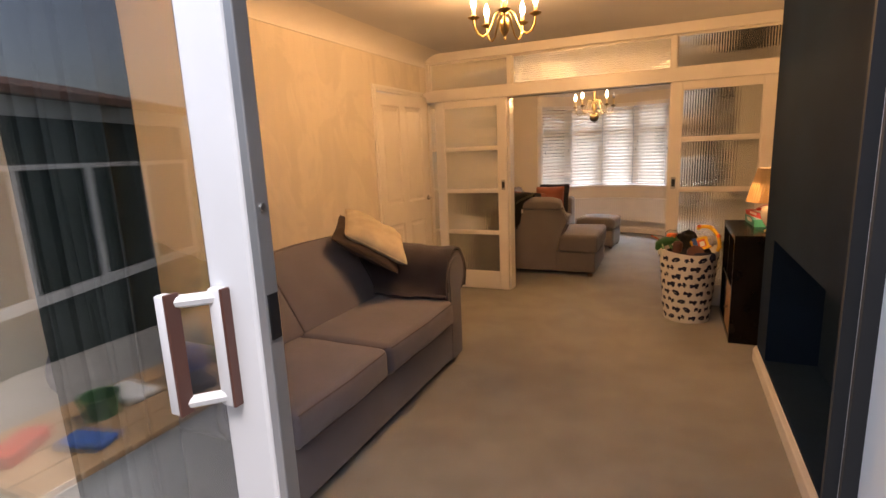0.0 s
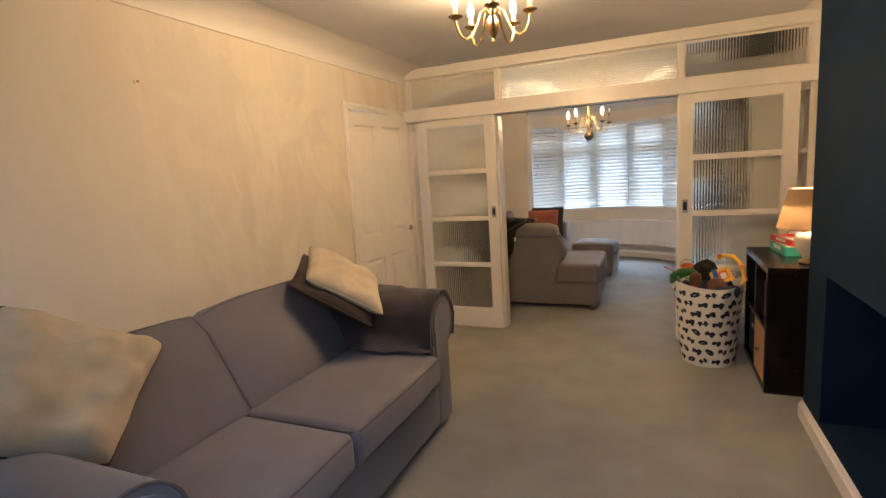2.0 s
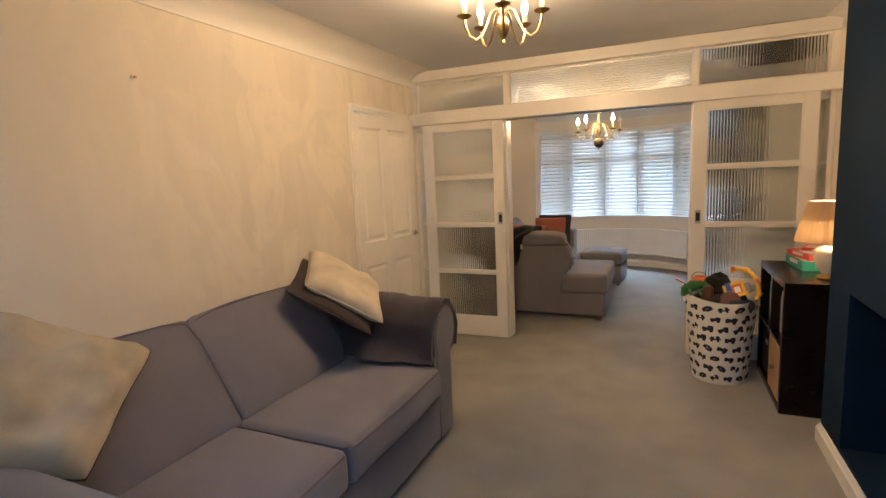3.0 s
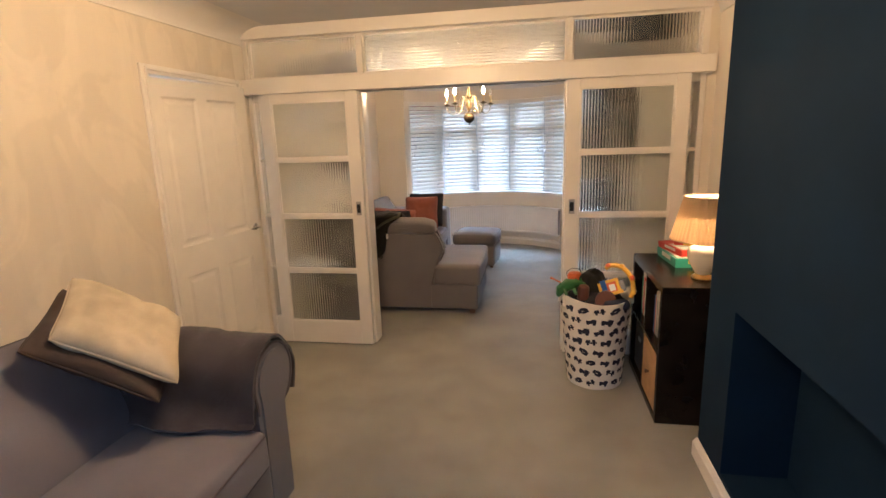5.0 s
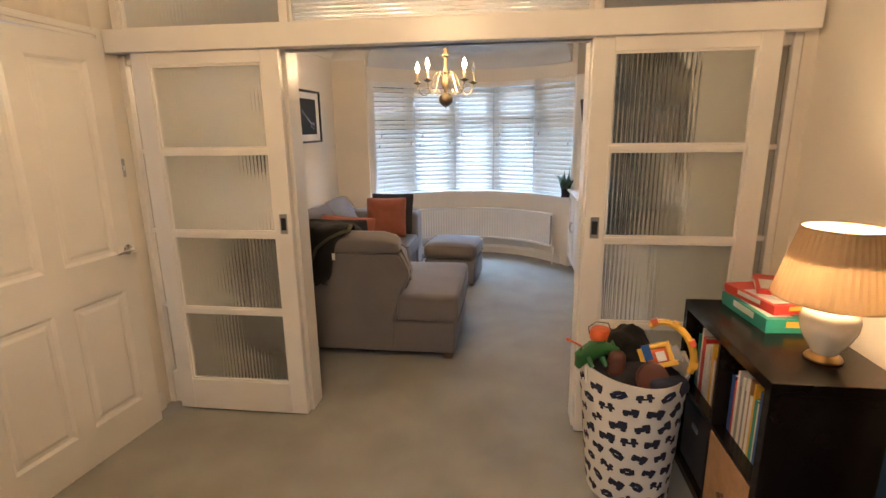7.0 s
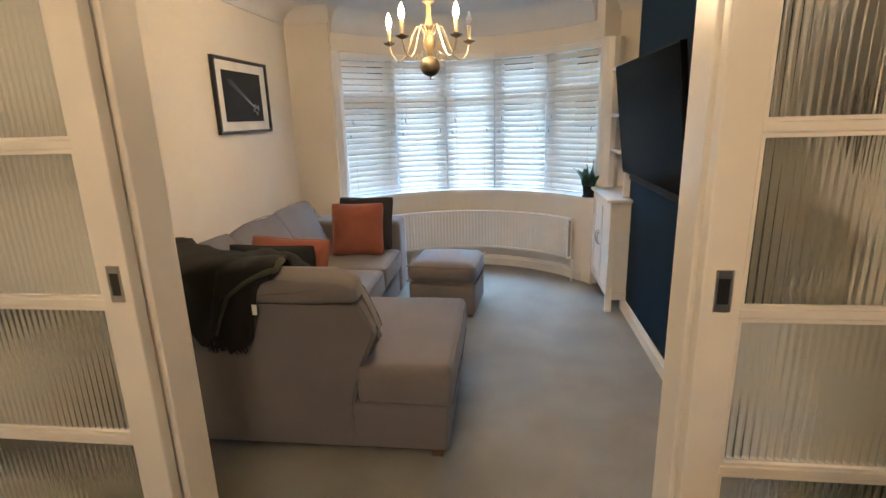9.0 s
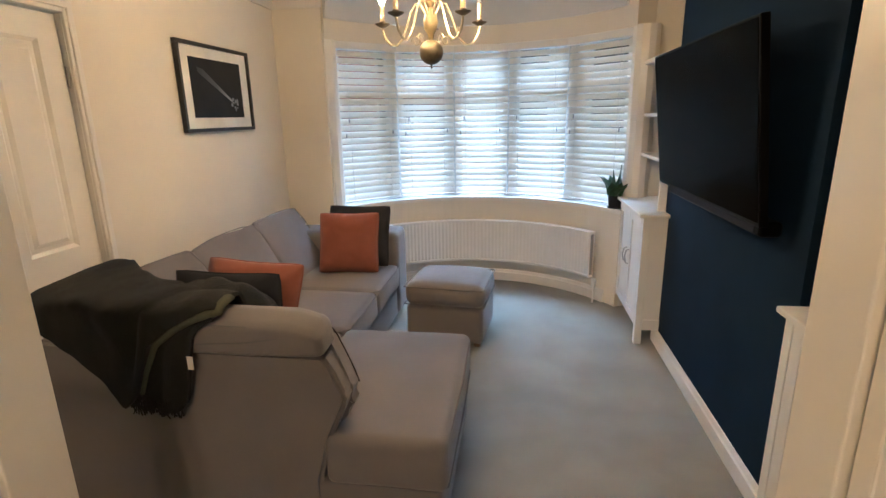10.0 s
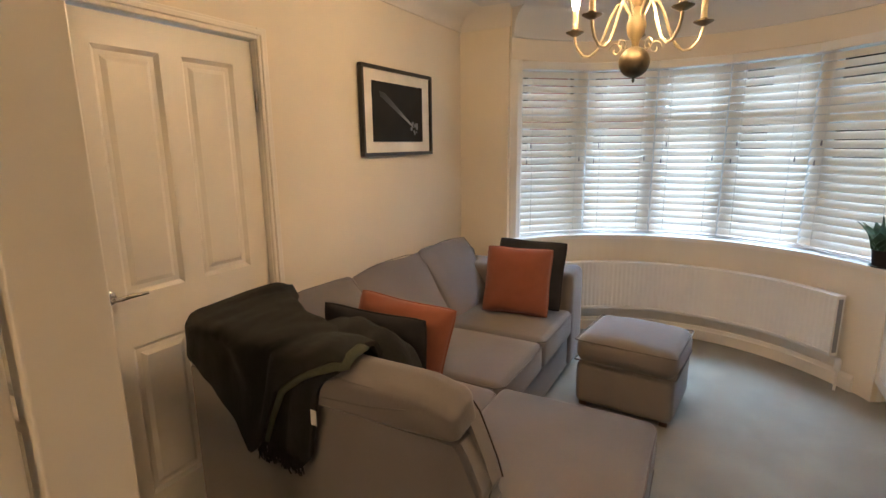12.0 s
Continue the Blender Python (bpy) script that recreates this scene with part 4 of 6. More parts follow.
def front_sofa():
    ob = thing("sofa", (-1.45, 2.39, 0), "grey-mauve fabric two-seat sofa with scroll arms against the wall", "sofa")
    f, p = M["sofa1"], M["sofa1_pipe"]
    ox, oy = -1.45, 2.39
    def loc(bm):
        bmesh.ops.translate(bm, verts=bm.verts, vec=(-ox, -oy, 0))
        return bm
    part("base", loc(rbox(-1.90, -0.965, 1.55, 3.27, 0.045, 0.31, 0.02, m=4)), f, ob, smooth=True)
    part("back_frame", loc(rbox(-1.93, -1.72, 1.50, 3.28, 0.05, 0.76, 0.05, m=5)), f, ob, smooth=True)
    for y0, y1, sd in ((1.68, 2.385, 1), (2.395, 3.225, 2)):
        c = part("seat_cushion", loc(rbox(-1.52, -0.925, y0, y1, 0.305, 0.47, 0.038, (0.012, 0.0, 0.022), m=8, wob=0.006, seed=sd)), f, ob, smooth=True)
        for z in (0.452, 0.322):
            pts = [(-1.50, y0 + 0.006, z), (-0.96, y0 + 0.006, z), (-0.932, y0 + 0.034, z), (-0.922, (y0 + y1) / 2, z), (-0.932, y1 - 0.034, z), (-0.96, y1 - 0.006, z), (-1.50, y1 - 0.006, z)]
            part("piping", loc(tube(bmesh.new(), pts, 0.0045, 6)), p, c, smooth=True)
    for y0, y1, sd in ((1.69, 2.422, 3), (2.414, 3.22, 4)):
        def lean(w):
            t = (w.z - 0.46) / 0.42
            q = (w.x + 1.46) / 0.21
            return (-1.45 - 0.27 * t + (q - 0.05) * (0.20 - 0.15 * max(0, t)), w.y, w.z - 0.02 * max(0, t) * max(0, 0.8 - q) + 0.012 * t * math.sin((w.y - y0) / (y1 - y0) * math.pi))
        c = part("back_cushion", loc(rbox(-1.67, -1.46, y0, y1, 0.46, 0.903, 0.03, (0.05, 0.0, 0.0), m=9, wob=0.010, seed=sd, shear=lean)), f, ob, smooth=True)
        pts = [(-1.468, y0 + 0.012, 0.485), (-1.66, y0 + 0.012, 0.80), (-1.722, y0 + 0.03, 0.875)] + [(-1.733, y0 + (y1 - y0) * k / 6, 0.886 + 0.012 * math.sin(math.pi * k / 6)) for k in range(1, 6)] + [(-1.722, y1 - 0.03, 0.875), (-1.66, y1 - 0.012, 0.80), (-1.468, y1 - 0.012, 0.485)]
        if sd == 4:
            pts = pts[2:]
        part("piping", loc(tube(bmesh.new(), pts, 0.0028, 6)), p, c, smooth=True)
    for yc, sd in ((3.375, 1), (1.54, -1)):
        bm = prism(bmesh.new(), arm_outline(yc, sd, 0.61, 0.15), "x", -1.90, -0.975)
        a = part("arm", loc(bm), f, ob, smooth=True, angle=50)
        part("piping", loc(tube(bmesh.new(), [(-0.973, y, z) for y, z in arm_outline(yc, sd, 0.61, 0.148)[1:-1]], 0.006, 6)), p, a, smooth=True)
        o = arm_outline(yc, sd, 0.61, 0.12)
        part("front_panel", loc(prism(bmesh.new(), [(y, min(z, 0.76)) for y, z in o], "x", -0.976, -0.966)), f, a, smooth=True, angle=30)
    for x in (-1.85, -1.03):
        for y in (1.53, 3.36):
            part("foot", loc(lathe(bmesh.new(), [(0.02, 0), (0.026, 0.045)], (x, y, 0), 12)), M["foot"], ob, smooth=True)
    return ob


front_sofa()


def arm_throw():
    """A knitted throw laid over the far arm of the front sofa, rumpled on the seat."""
    rows = []
    prof = [(3.15, 0.487), (3.175, 0.50), (3.195, 0.53)] + [(3.375 + 0.163 * math.cos(radians(190 - 20.5 * k)), 0.612 + 0.163 * math.sin(radians(190 - 20.5 * k))) for k in range(12)]
    nx = 34
    for i, (y, z) in enumerate(prof):
        row = []
        for j in range(nx):
            t = j / (nx - 1)
            x = -1.80 + t * 0.835
            wv = noise.noise(Vector((x * 7, y * 7, z * 7))) * 0.018 + abs(math.sin(t * 17 + i * 0.4)) * 0.005 + noise.noise(Vector((x * 22, y * 9, z * 9))) * 0.006
            drop = (0.03 * math.sin(t * 5) if i > 9 else 0) + (0.03 * math.sin(t * 6 + 1) if i < 3 else 0)
            row.append((x + noise.noise(Vector((t * 4, i * 0.5, 3))) * 0.02, y + wv * 0.6 + (drop if i < 2 else 0), z + abs(wv) + (0.0 if i < 10 else -abs(drop))))
        rows.append(row)
    ob = solid("throw_blanket", sheet(rows, -0.012), M["throw1"], "charcoal knitted throw draped over the scroll arm of the grey-mauve sofa", "blanket", smooth=True)
    return ob


arm_throw()
cushion_by("cushion", (-1.558, 1.74, 0.868), (0.12, 0.41, -0.25), (-0.25, 0.34, 0.26), (0.268, 0.256), 0.09, M["beige"], M["brown"], "large oatmeal linen cushion with brown piping leaning on the sofa", 1, 0.34, 0.017)
cushion_by("cushion", (-1.47, 3.185, 0.885), (0.36, 0.12, -0.20), (-0.185, 0.31, 0.10), (0.228, 0.205), 0.06, M["beige"], M["beige"], "oatmeal linen cushion lying on a dark one on the sofa arm", 5, -0.38, 0.008)
cushion_by("cushion", (-1.505, 3.145, 0.84), (0.36, 0.12, -0.215), (-0.185, 0.31, 0.10), (0.245, 0.215), 0.045, M["brown"], M["brown"], "dark brown cushion under the oatmeal one on the sofa arm", 9, -0.25, 0.008)


def patio_curtain():
    """A heavy dark curtain drawn back beside the patio glass."""
    ob = thing("curtain", (-1.05, 1.13, 0), "heavy dark green-grey curtain hanging by the patio door", "curtain")
    rows = []
    for i in range(100):
        t = i / 99
        x = -0.20 + t * 0.42
        rows.append([(x + 0.01 * math.sin(z * 2 + i), 0.05 * math.sin(i * 0.62) * (0.75 + 0.25 * z / 2.2) + 0.01 * noise.noise(Vector((x * 4, z * 2, 0))), z) for z in (0.02, 0.4, 0.8, 1.2, 1.6, 2.0, 2.2)])
    part("cloth", sheet(rows, 0.003), M["curtain"], ob, smooth=True, angle=80)
    part("rail", tube(bmesh.new(), [(-0.88, 0, 2.225), (0.28, 0, 2.225)], 0.012, 10), M["steel"], ob, smooth=True)
    for x in (-0.84, 0.24):
        part("bracket", B(x - 0.008, x + 0.008, -0.21, 0.012, 2.225, 2.25), M["steel"], ob)


patio_curtain()


def shelf_unit():
    x0, x1, y0, y1, h = 0.735, 1.125, 4.228, 5.0, 0.77
    ob = thing("cube_shelf", ((x0 + x1) / 2, (y0 + y1) / 2, 0), "black-brown four-cube shelving unit with books and boxes", "shelving unit")
    ox, oy = (x0 + x1) / 2, (y0 + y1) / 2
    m = M["black_wood"]
    t = 0.038
    def q(name, *a, mm=m, bev=0.0015, label=""):
        return part(name, B(a[0] - ox, a[1] - ox, a[2] - oy, a[3] - oy, a[4], a[5], bev=bev), mm, ob, label)
    q("top", x0, x1, y0, y1, h - t, h)
    q("bottom", x0, x1, y0, y1, 0.0, t)
    q("side", x0, x1, y0, y0 + t, t, h - t)
    q("side", x0, x1, y1 - t, y1, t, h - t)
    ym, zm = (y0 + y1) / 2, h / 2
    q("divider", x0 + 0.004, x1, ym - 0.009, ym + 0.009, t, h - t)
    q("shelf", x0 + 0.004, x1, y0 + t, ym - 0.009, zm - 0.009, zm + 0.009)
    q("shelf", x0 + 0.004, x1, ym + 0.009, y1 - t, zm - 0.009, zm + 0.009)
    q("back", x1 - 0.006, x1, y0 + t, y1 - t, t, h - t)
    # a plywood door on the near lower cube
    d = q("door", x0 + 0.003, x0 + 0.02, y0 + t + 0.003, ym - 0.012, t + 0.003, zm - 0.012, mm=M["wood"], label="plywood cube door with a round knob")
    kb = lathe(bmesh.new(), [(0.008, 0), (0.007, 0.008), (0.012, 0.014), (0.011, 0.02), (0.0, 0.022)], (0, 0, 0), 14, cap=False)
    kn = part("knob", kb, M["foot"], d, smooth=True)
    kn.matrix_basis = Matrix.Translation((x0 + 0.003 - ox, (y0 + t + ym) / 2 - oy, 0.205)) @ Matrix.Rotation(radians(-90), 4, "Y")
    # books, upper near cube
    rng = random.Random(4)
    cols = ["white", "grey_card", "white", "red", "blue", "white", "teal", "yellow", "white", "wood", "white", "grey_card"]
    def book(y, w, z, hh, c, deep=0.2):
        b = thing("book", (x0 + 0.05 + deep / 2, y + w / 2, z), {"red": "red-spined upright picture book", "white": "white-spined upright book", "blue": "blue-spined upright book", "yellow": "yellow-spined upright book", "grey_card": "grey-spined upright book", "teal": "green-spined upright book", "wood": "tan-spined upright book"}[c] + " on the black shelf", "book", "books in the cube shelf")
        part("cover", box(box(B(-deep / 2, deep / 2, -w / 2, -w / 2 + 0.0015, 0, hh), -deep / 2, deep / 2, w / 2 - 0.0015, w / 2, 0, hh), -deep / 2 - 0.001, -deep / 2 + 0.0015, -w / 2, w / 2, 0, hh), M[c], b)
        part("pages", B(-deep / 2 + 0.002, deep / 2 - 0.004, -w / 2 + 0.0016, w / 2 - 0.0016, 0.003, hh - 0.003), M["white"], b)
    y = y0 + t + 0.012
    i = 0
    while y < ym - 0.05:
        w = rng.choice((0.008, 0.012, 0.018, 0.025))
        book(y, w, zm + 0.0095, rng.uniform(0.20, 0.29), cols[i % 12])
        y += w + 0.002
        i += 1
    y = ym + 0.02
    while y < y1 - t - 0.04:
        w = rng.choice((0.010, 0.014, 0.02, 0.03))
        book(y, w, zm + 0.0095, rng.uniform(0.17, 0.28), cols[(i * 5) % 12])
        y += w + 0.003
        i += 1
    bx = thing("storage_box", ((x0 + 0.19), (ym + y1) / 2 - 0.01, t), "dark fabric storage box in the lower cube", "storage box")
    part("body", B(-0.165, 0.165, -0.15, 0.15, 0.001, 0.29, bev=0.006), M["charcoal"], bx)
    part("handle", B(-0.171, -0.165, -0.03, 0.03, 0.20, 0.225, bev=0.002), M["grey_card"], bx)
    return ob


shelf_unit()


def table_lamp():
    ob = thing("table_lamp", (0.98, 4.42, 0.77), "cream ceramic table lamp with a pleated tan shade, lit", "lamp")
    part("base", lathe(bmesh.new(), [(0.052, 0), (0.055, 0.006), (0.050, 0.014), (0.040, 0.018), (0.036, 0.024)], n=28), M["brass"], ob, "polished brass foot", smooth=True)
    part("body", lathe(bmesh.new(), [(0.034, 0.022), (0.040, 0.030), (0.048, 0.045), (0.066, 0.075), (0.080, 0.110), (0.083, 0.140), (0.077, 0.162), (0.056, 0.178), (0.030, 0.184), (0.024, 0.185), (0.02, 0.20)], n=32), M["ceramic"], ob, smooth=True, angle=60)
    part("stem", lathe(bmesh.new(), [(0.011, 0.20), (0.011, 0.245), (0.014, 0.25), (0.014, 0.285)], n=14), M["brass"], ob, smooth=True)
    part("bulb", lathe(bmesh.new(), [(0.008, 0.285), (0.018, 0.305), (0.024, 0.33), (0.02, 0.352), (0.006, 0.362)], n=14), M["bulb_dim"], ob, smooth=True)
    bm = bmesh.new()
    n = 96
    rings = []
    for z, r in ((0.215, 0.172), (0.32, 0.146), (0.44, 0.115)):
        rings.append([bm.verts.new(((r + 0.0022 * (k % 2)) * math.cos(2 * math.pi * k / n), (r + 0.0022 * (k % 2)) * math.sin(2 * math.pi * k / n), z)) for k in range(n)])
    for a, b in zip(rings, rings[1:]):
        for k in range(n):
            bm.faces.new((a[k], a[(k + 1) % n], b[(k + 1) % n], b[k]))
    s = part("shade", bm, M["shade"], ob, "pleated tan fabric shade")
    bm = bmesh.new()
    lin = [[bm.verts.new((r * math.cos(2 * math.pi * k / 48), r * math.sin(2 * math.pi * k / 48), z)) for k in range(48)] for z, r in ((0.34, 0.136), (0.438, 0.1125))]
    for k in range(48):
        bm.faces.new((lin[0][k], lin[1][k], lin[1][(k + 1) % 48], lin[0][(k + 1) % 48]))
    part("lining", bm, M["lining"], s, "white inner lining")
    for z, r in ((0.215, 0.174), (0.44, 0.117)):
        part("rim", tube(bmesh.new(), [(r * math.cos(2 * math.pi * k / 40), r * math.sin(2 * math.pi * k / 40), z) for k in range(40)], 0.003, 6, True), M["shade"], s)
    b = bmesh.new()
    for k in range(3):
        a = 2 * math.pi * k / 3
        tube(b, [(0, 0, 0.434), (0.114 * math.cos(a), 0.114 * math.sin(a), 0.434)], 0.0015, 5)
    tube(b, [(0.014, 0, 0.29), (0.03, 0, 0.34), (0.014, 0, 0.434)], 0.0012, 5)
    part("carrier", b, M["brass"], s)
    return ob


table_lamp()


def game_box(at, rz, size, m1, m2, label):
    ob = thing("board_game", at, label, "board game box", "games on the black shelf", rz=rz)
    sx, sy, sz = size
    part("tray", B(-sx / 2 + 0.003, sx / 2 - 0.003, -sy / 2 + 0.003, sy / 2 - 0.003, 0, sz * 0.9, bev=0.001), M[m1], ob)
    part("lid", B(-sx / 2, sx / 2, -sy / 2, sy / 2, sz * 0.35, sz, bev=0.0015), M[m2], ob)
    part("picture", B(-sx / 2 - 0.0008, -sx / 2 + 0.0005, -sy * 0.25, sy * 0.2, sz * 0.45, sz * 0.9), M["white"], ob)
    part("picture", B(-sx * 0.2, sx * 0.3, -sy / 2 - 0.0008, -sy / 2 + 0.0005, sz * 0.42, sz * 0.85), M["yellow"], ob)
    part("picture", B(-sx * 0.42, -sx * 0.05, -sy * 0.42, sy * 0.15, sz - 0.0002, sz + 0.0008), M["white"], ob)
    part("picture", B(sx * 0.05, sx * 0.38, -sy * 0.1, sy * 0.4, sz - 0.0002, sz + 0.0008), M["orange_plastic"], ob)


game_box((1.0, 4.80, 0.77), 4, (0.24, 0.34, 0.055), "teal", "teal", "green card board game box lying on the black shelf")
game_box((1.0, 4.83, 0.8255), 12, (0.20, 0.30, 0.038), "red", "red", "red card game box stacked on the green one")
game_box((1.04, 4.86, 0.864), -20, (0.17, 0.24, 0.03), "white", "red", "red and white card game box on top of the stack")


def toy_basket():
    cx, cy = 0.475, 4.79
    ob = thing("toy_basket", (cx, cy, 0), "round white canvas basket printed with small navy diggers, full of toys", "basket")
    rb, rt, h = 0.168, 0.220, 0.56
    n = 64
    def rad(a, z):
        return (rb + (rt - rb) * z / h) * (1 + 0.02 * noise.noise(Vector((math.cos(a) * 2, math.sin(a) * 2, z * 5))))
    bm = bmesh.new()
    zs = [0, 0.01, 0.1, 0.2, 0.3, 0.4, 0.5, h]
    rings = [[bm.verts.new((rad(2 * math.pi * k / n, z) * math.cos(2 * math.pi * k / n), rad(2 * math.pi * k / n, z) * math.sin(2 * math.pi * k / n), z + (0.014 * math.sin(2 * math.pi * k / n * 2 + 1) if z == h else 0))) for k in range(n)] for z in zs]
    inner = [[bm.verts.new((v.co.x * 0.975, v.co.y * 0.975, max(v.co.z, 0.012))) for v in r] for r in rings]
    for rr in (rings, inner):
        for a, b in zip(rr, rr[1:]):
            for k in range(n):
                f = (a[k], a[(k + 1) % n], b[(k + 1) % n], b[k])
                bm.faces.new(f if rr is rings else tuple(reversed(f)))
    for k in range(n):
        bm.faces.new((rings[-1][k], rings[-1][(k + 1) % n], inner[-1][(k + 1) % n], inner[-1][k]))
    bm.faces.new(list(reversed(rings[0])))
    bm.faces.new(inner[0])
    part("body", bm, M["canvas"], ob, smooth=True)
    # the printed motifs: small digger, lorry and crane outlines laid on the cloth
    rng = random.Random(11)
    shapes = [
        [((-1.0, -0.45), (0.45, 0.2)), ((0.0, -0.3), (1.0, 0.6)), ((-0.9, -0.75), (-0.3, -0.3)), ((0.3, -0.75), (0.9, -0.25))],
        [((-1.0, -0.4), (-0.3, 0.3)), ((-0.5, 0.0), (0.5, 0.5)), ((0.2, -0.5), (0.9, 0.3)), ((-0.4, -0.6), (0.5, -0.2))],
        [((-1.0, -0.2), (1.0, 0.15)), ((0.2, 0.1), (0.8, 0.6)), ((-0.8, -0.6), (-0.4, -0.15)), ((0.3, -0.6), (0.7, -0.15)), ((-0.9, 0.1), (-0.1, 0.45))],
    ]
    rows_, cols_ = 8, 14
    for r in range(rows_):
        for c in range(cols_):
            a = 2 * math.pi * (c + 0.5 * (r % 2)) / cols_
            z = 0.045 + r * 0.066
            if z > 0.53:
                continue
            sc, tilt = rng.uniform(0.024, 0.031), rng.uniform(-0.6, 0.6)
            bm = bmesh.new()
            for (u0, v0), (u1, v1) in rng.choice(shapes):
                steps = [(u0, v0), ((u0 + u1) / 2, v0 - 0.08), (u1, v0), (u1, v1), ((u0 + u1) / 2, v1 + 0.08), (u0, v1)]
                vs = []
                for u, v in steps:
                    uu = u * math.cos(tilt) - v * math.sin(tilt)
                    vv = u * math.sin(tilt) + v * math.cos(tilt)
                    aa, zz = a + uu * sc * 1.15 / 0.2, max(0.005, z + vv * sc)
                    q = rad(aa, zz) + 0.0016
                    vs.append(bm.verts.new((q * math.cos(aa), q * math.sin(aa), zz)))
                bm.faces.new(vs)
            part("printed_motif", bm, M["print"], ob)
    for a in (0.2, math.pi + 0.2):
        pts = [((rt + 0.004) * math.cos(a + d), (rt + 0.004) * math.sin(a + d), z) for d, z in ((-0.25, 0.50), (-0.22, 0.56), (0, 0.585), (0.22, 0.56), (0.25, 0.50))]
        part("handle", tube(bmesh.new(), pts, 0.007, 6), M["canvas"], ob, smooth=True)
    # it leans a little towards the partition
    for mesh in {o.data for o in ob.children}:
        for v in mesh.vertices:
            v.co.y += 0.05 * v.co.z / h
    ob.location.y -= 0.05
    return cx, cy


BX, BY = toy_basket()


def toys():
    # dark soft filling: bag of dressing-up cloth
    def blob(name, at, size, m, label, cat, seed):
        ob = thing(name, at, label, cat)
        bm = bmesh.new()
        bmesh.ops.create_icosphere(bm, subdivisions=4, radius=1.0)
        for v in bm.verts:
            d = 1 + 0.28 * noise.noise(v.co * 1.6 + Vector((seed, 0, 0))) + 0.12 * abs(noise.noise(v.co * 4 + Vector((0, seed, 0))))
            v.co = Vector((v.co.x * size[0] * d, v.co.y * size[1] * d, v.co.z * size[2] * d))
        part("body", bm, m, ob, smooth=True, angle=80)
        return ob
    blob("dressing_up_cloth", (BX - 0.005, BY + 0.02, 0.50), (0.175, 0.175, 0.09), M["charcoal"], "crumpled dark grey fabric filling the toy basket", "cloth", 2)
    blob("dressing_up_cloth", (BX - 0.015, BY + 0.03, 0.61), (0.082, 0.08, 0.088), M["throw2"], "crumpled black fabric heaped among the toys", "cloth", 7)
    # a lumpy green dinosaur
    ob = thing("toy_figure", (BX - 0.155, BY - 0.06, 0.605), "green plastic toy dinosaur lying on the basket rim", "toy", rz=12)
    bm = bmesh.new()
    tube(bm, [(-0.085, 0, -0.045), (-0.07, 0.0, -0.01), (-0.02, 0.01, 0.02), (0.035, 0.0, 0.028), (0.085, -0.01, 0.022)], [0.018, 0.036, 0.036, 0.026, 0.012], 14)
    for v in bm.verts:
        v.co += noise.noise_vector(v.co * 28) * 0.010
    part("body", bm, M["green"], ob, smooth=True, angle=35)
    for k in range(5):
        part("spike", lathe(bmesh.new(), [(0.012, 0), (0.002, 0.022)], (-0.07 + 0.032 * k, 0, 0.018 + 0.008 * min(k, 3)), 6), M["green"], ob)
    for x in (-0.05, 0.01):
        part("leg", tube(bmesh.new(), [(x, -0.02, 0.0), (x + 0.01, -0.045, -0.03)], [0.014, 0.010], 8), M["green"], ob, smooth=True)
    st = thing("toy_stick", (BX - 0.22, BY - 0.05, 0.635), "thin orange plastic toy stick poking out of the basket", "toy")
    part("rod", tube(bmesh.new(), [(-0.055, 0, 0.03), (0.06, 0.0, -0.03)], 0.0045, 8), M["orange_plastic"], st, smooth=True)
    part("tip", lathe(bmesh.new(), [(0.007, 0), (0.007, 0.012)], (-0.058, 0, 0.025), 8), M["orange_plastic"], st)
    pk = thing("toy_bucket", (BX - 0.125, BY + 0.07, 0.625), "orange plastic toy bucket with a black wire handle", "toy")
    part("body", lathe(bmesh.new(), [(0.03, -0.03), (0.045, 0.0), (0.048, 0.025), (0.038, 0.045), (0.01, 0.05)], n=16), M["orange_plastic"], pk, smooth=True)
    part("handle", tube(bmesh.new(), [(-0.048, 0, 0.02), (-0.052, 0, 0.05), (-0.02, 0, 0.075), (0.03, 0, 0.07), (0.048, 0, 0.02)], 0.0025, 6), M["black"], pk, smooth=True)
    # brown toy tucked behind the dinosaur's tail
    bt = thing("toy_ball", (BX - 0.085, BY - 0.085, 0.575), "brown soft toy ball by the basket rim", "toy")
    part("body", rbox(-0.035, 0.035, -0.03, 0.03, -0.05, 0.06, 0.028, m=3, wob=0.01, seed=3), M["brown_grip"], bt, smooth=True)
    # yellow hooped toy with a brick-shaped frame and blue stickers
    tg = thing("toy_loader", (BX + 0.10, BY - 0.06, 0.61), "yellow and orange hooped plastic toy with blue stickers", "toy")
    tg.rotation_euler = (radians(-12), radians(-22), radians(-14))
    tg.scale = (1.15, 1.15, 1.15)
    pts = [(0.02 + 0.082 * math.cos(a), 0, 0.015 + 0.105 * math.sin(a)) for a in [radians(q) for q in range(-55, 125, 15)]]
    part("hoop", tube(bmesh.new(), pts, 0.0125, 8), M["yellow"], tg, smooth=True)
    for q in (-35, 5, 50, 95):
        a = radians(q)
        k = part("knuckle", B(-0.012, 0.012, -0.017, 0.017, -0.010, 0.010, bev=0.003), M["orange_plastic"] if q in (5, 95) else M["yellow"], tg)
        k.matrix_basis = Matrix.Translation((0.02 + 0.088 * math.cos(a), 0, 0.015 + 0.111 * math.sin(a))) @ Matrix.Rotation(math.pi / 2 - a, 4, "Y")
    fr = bmesh.new()
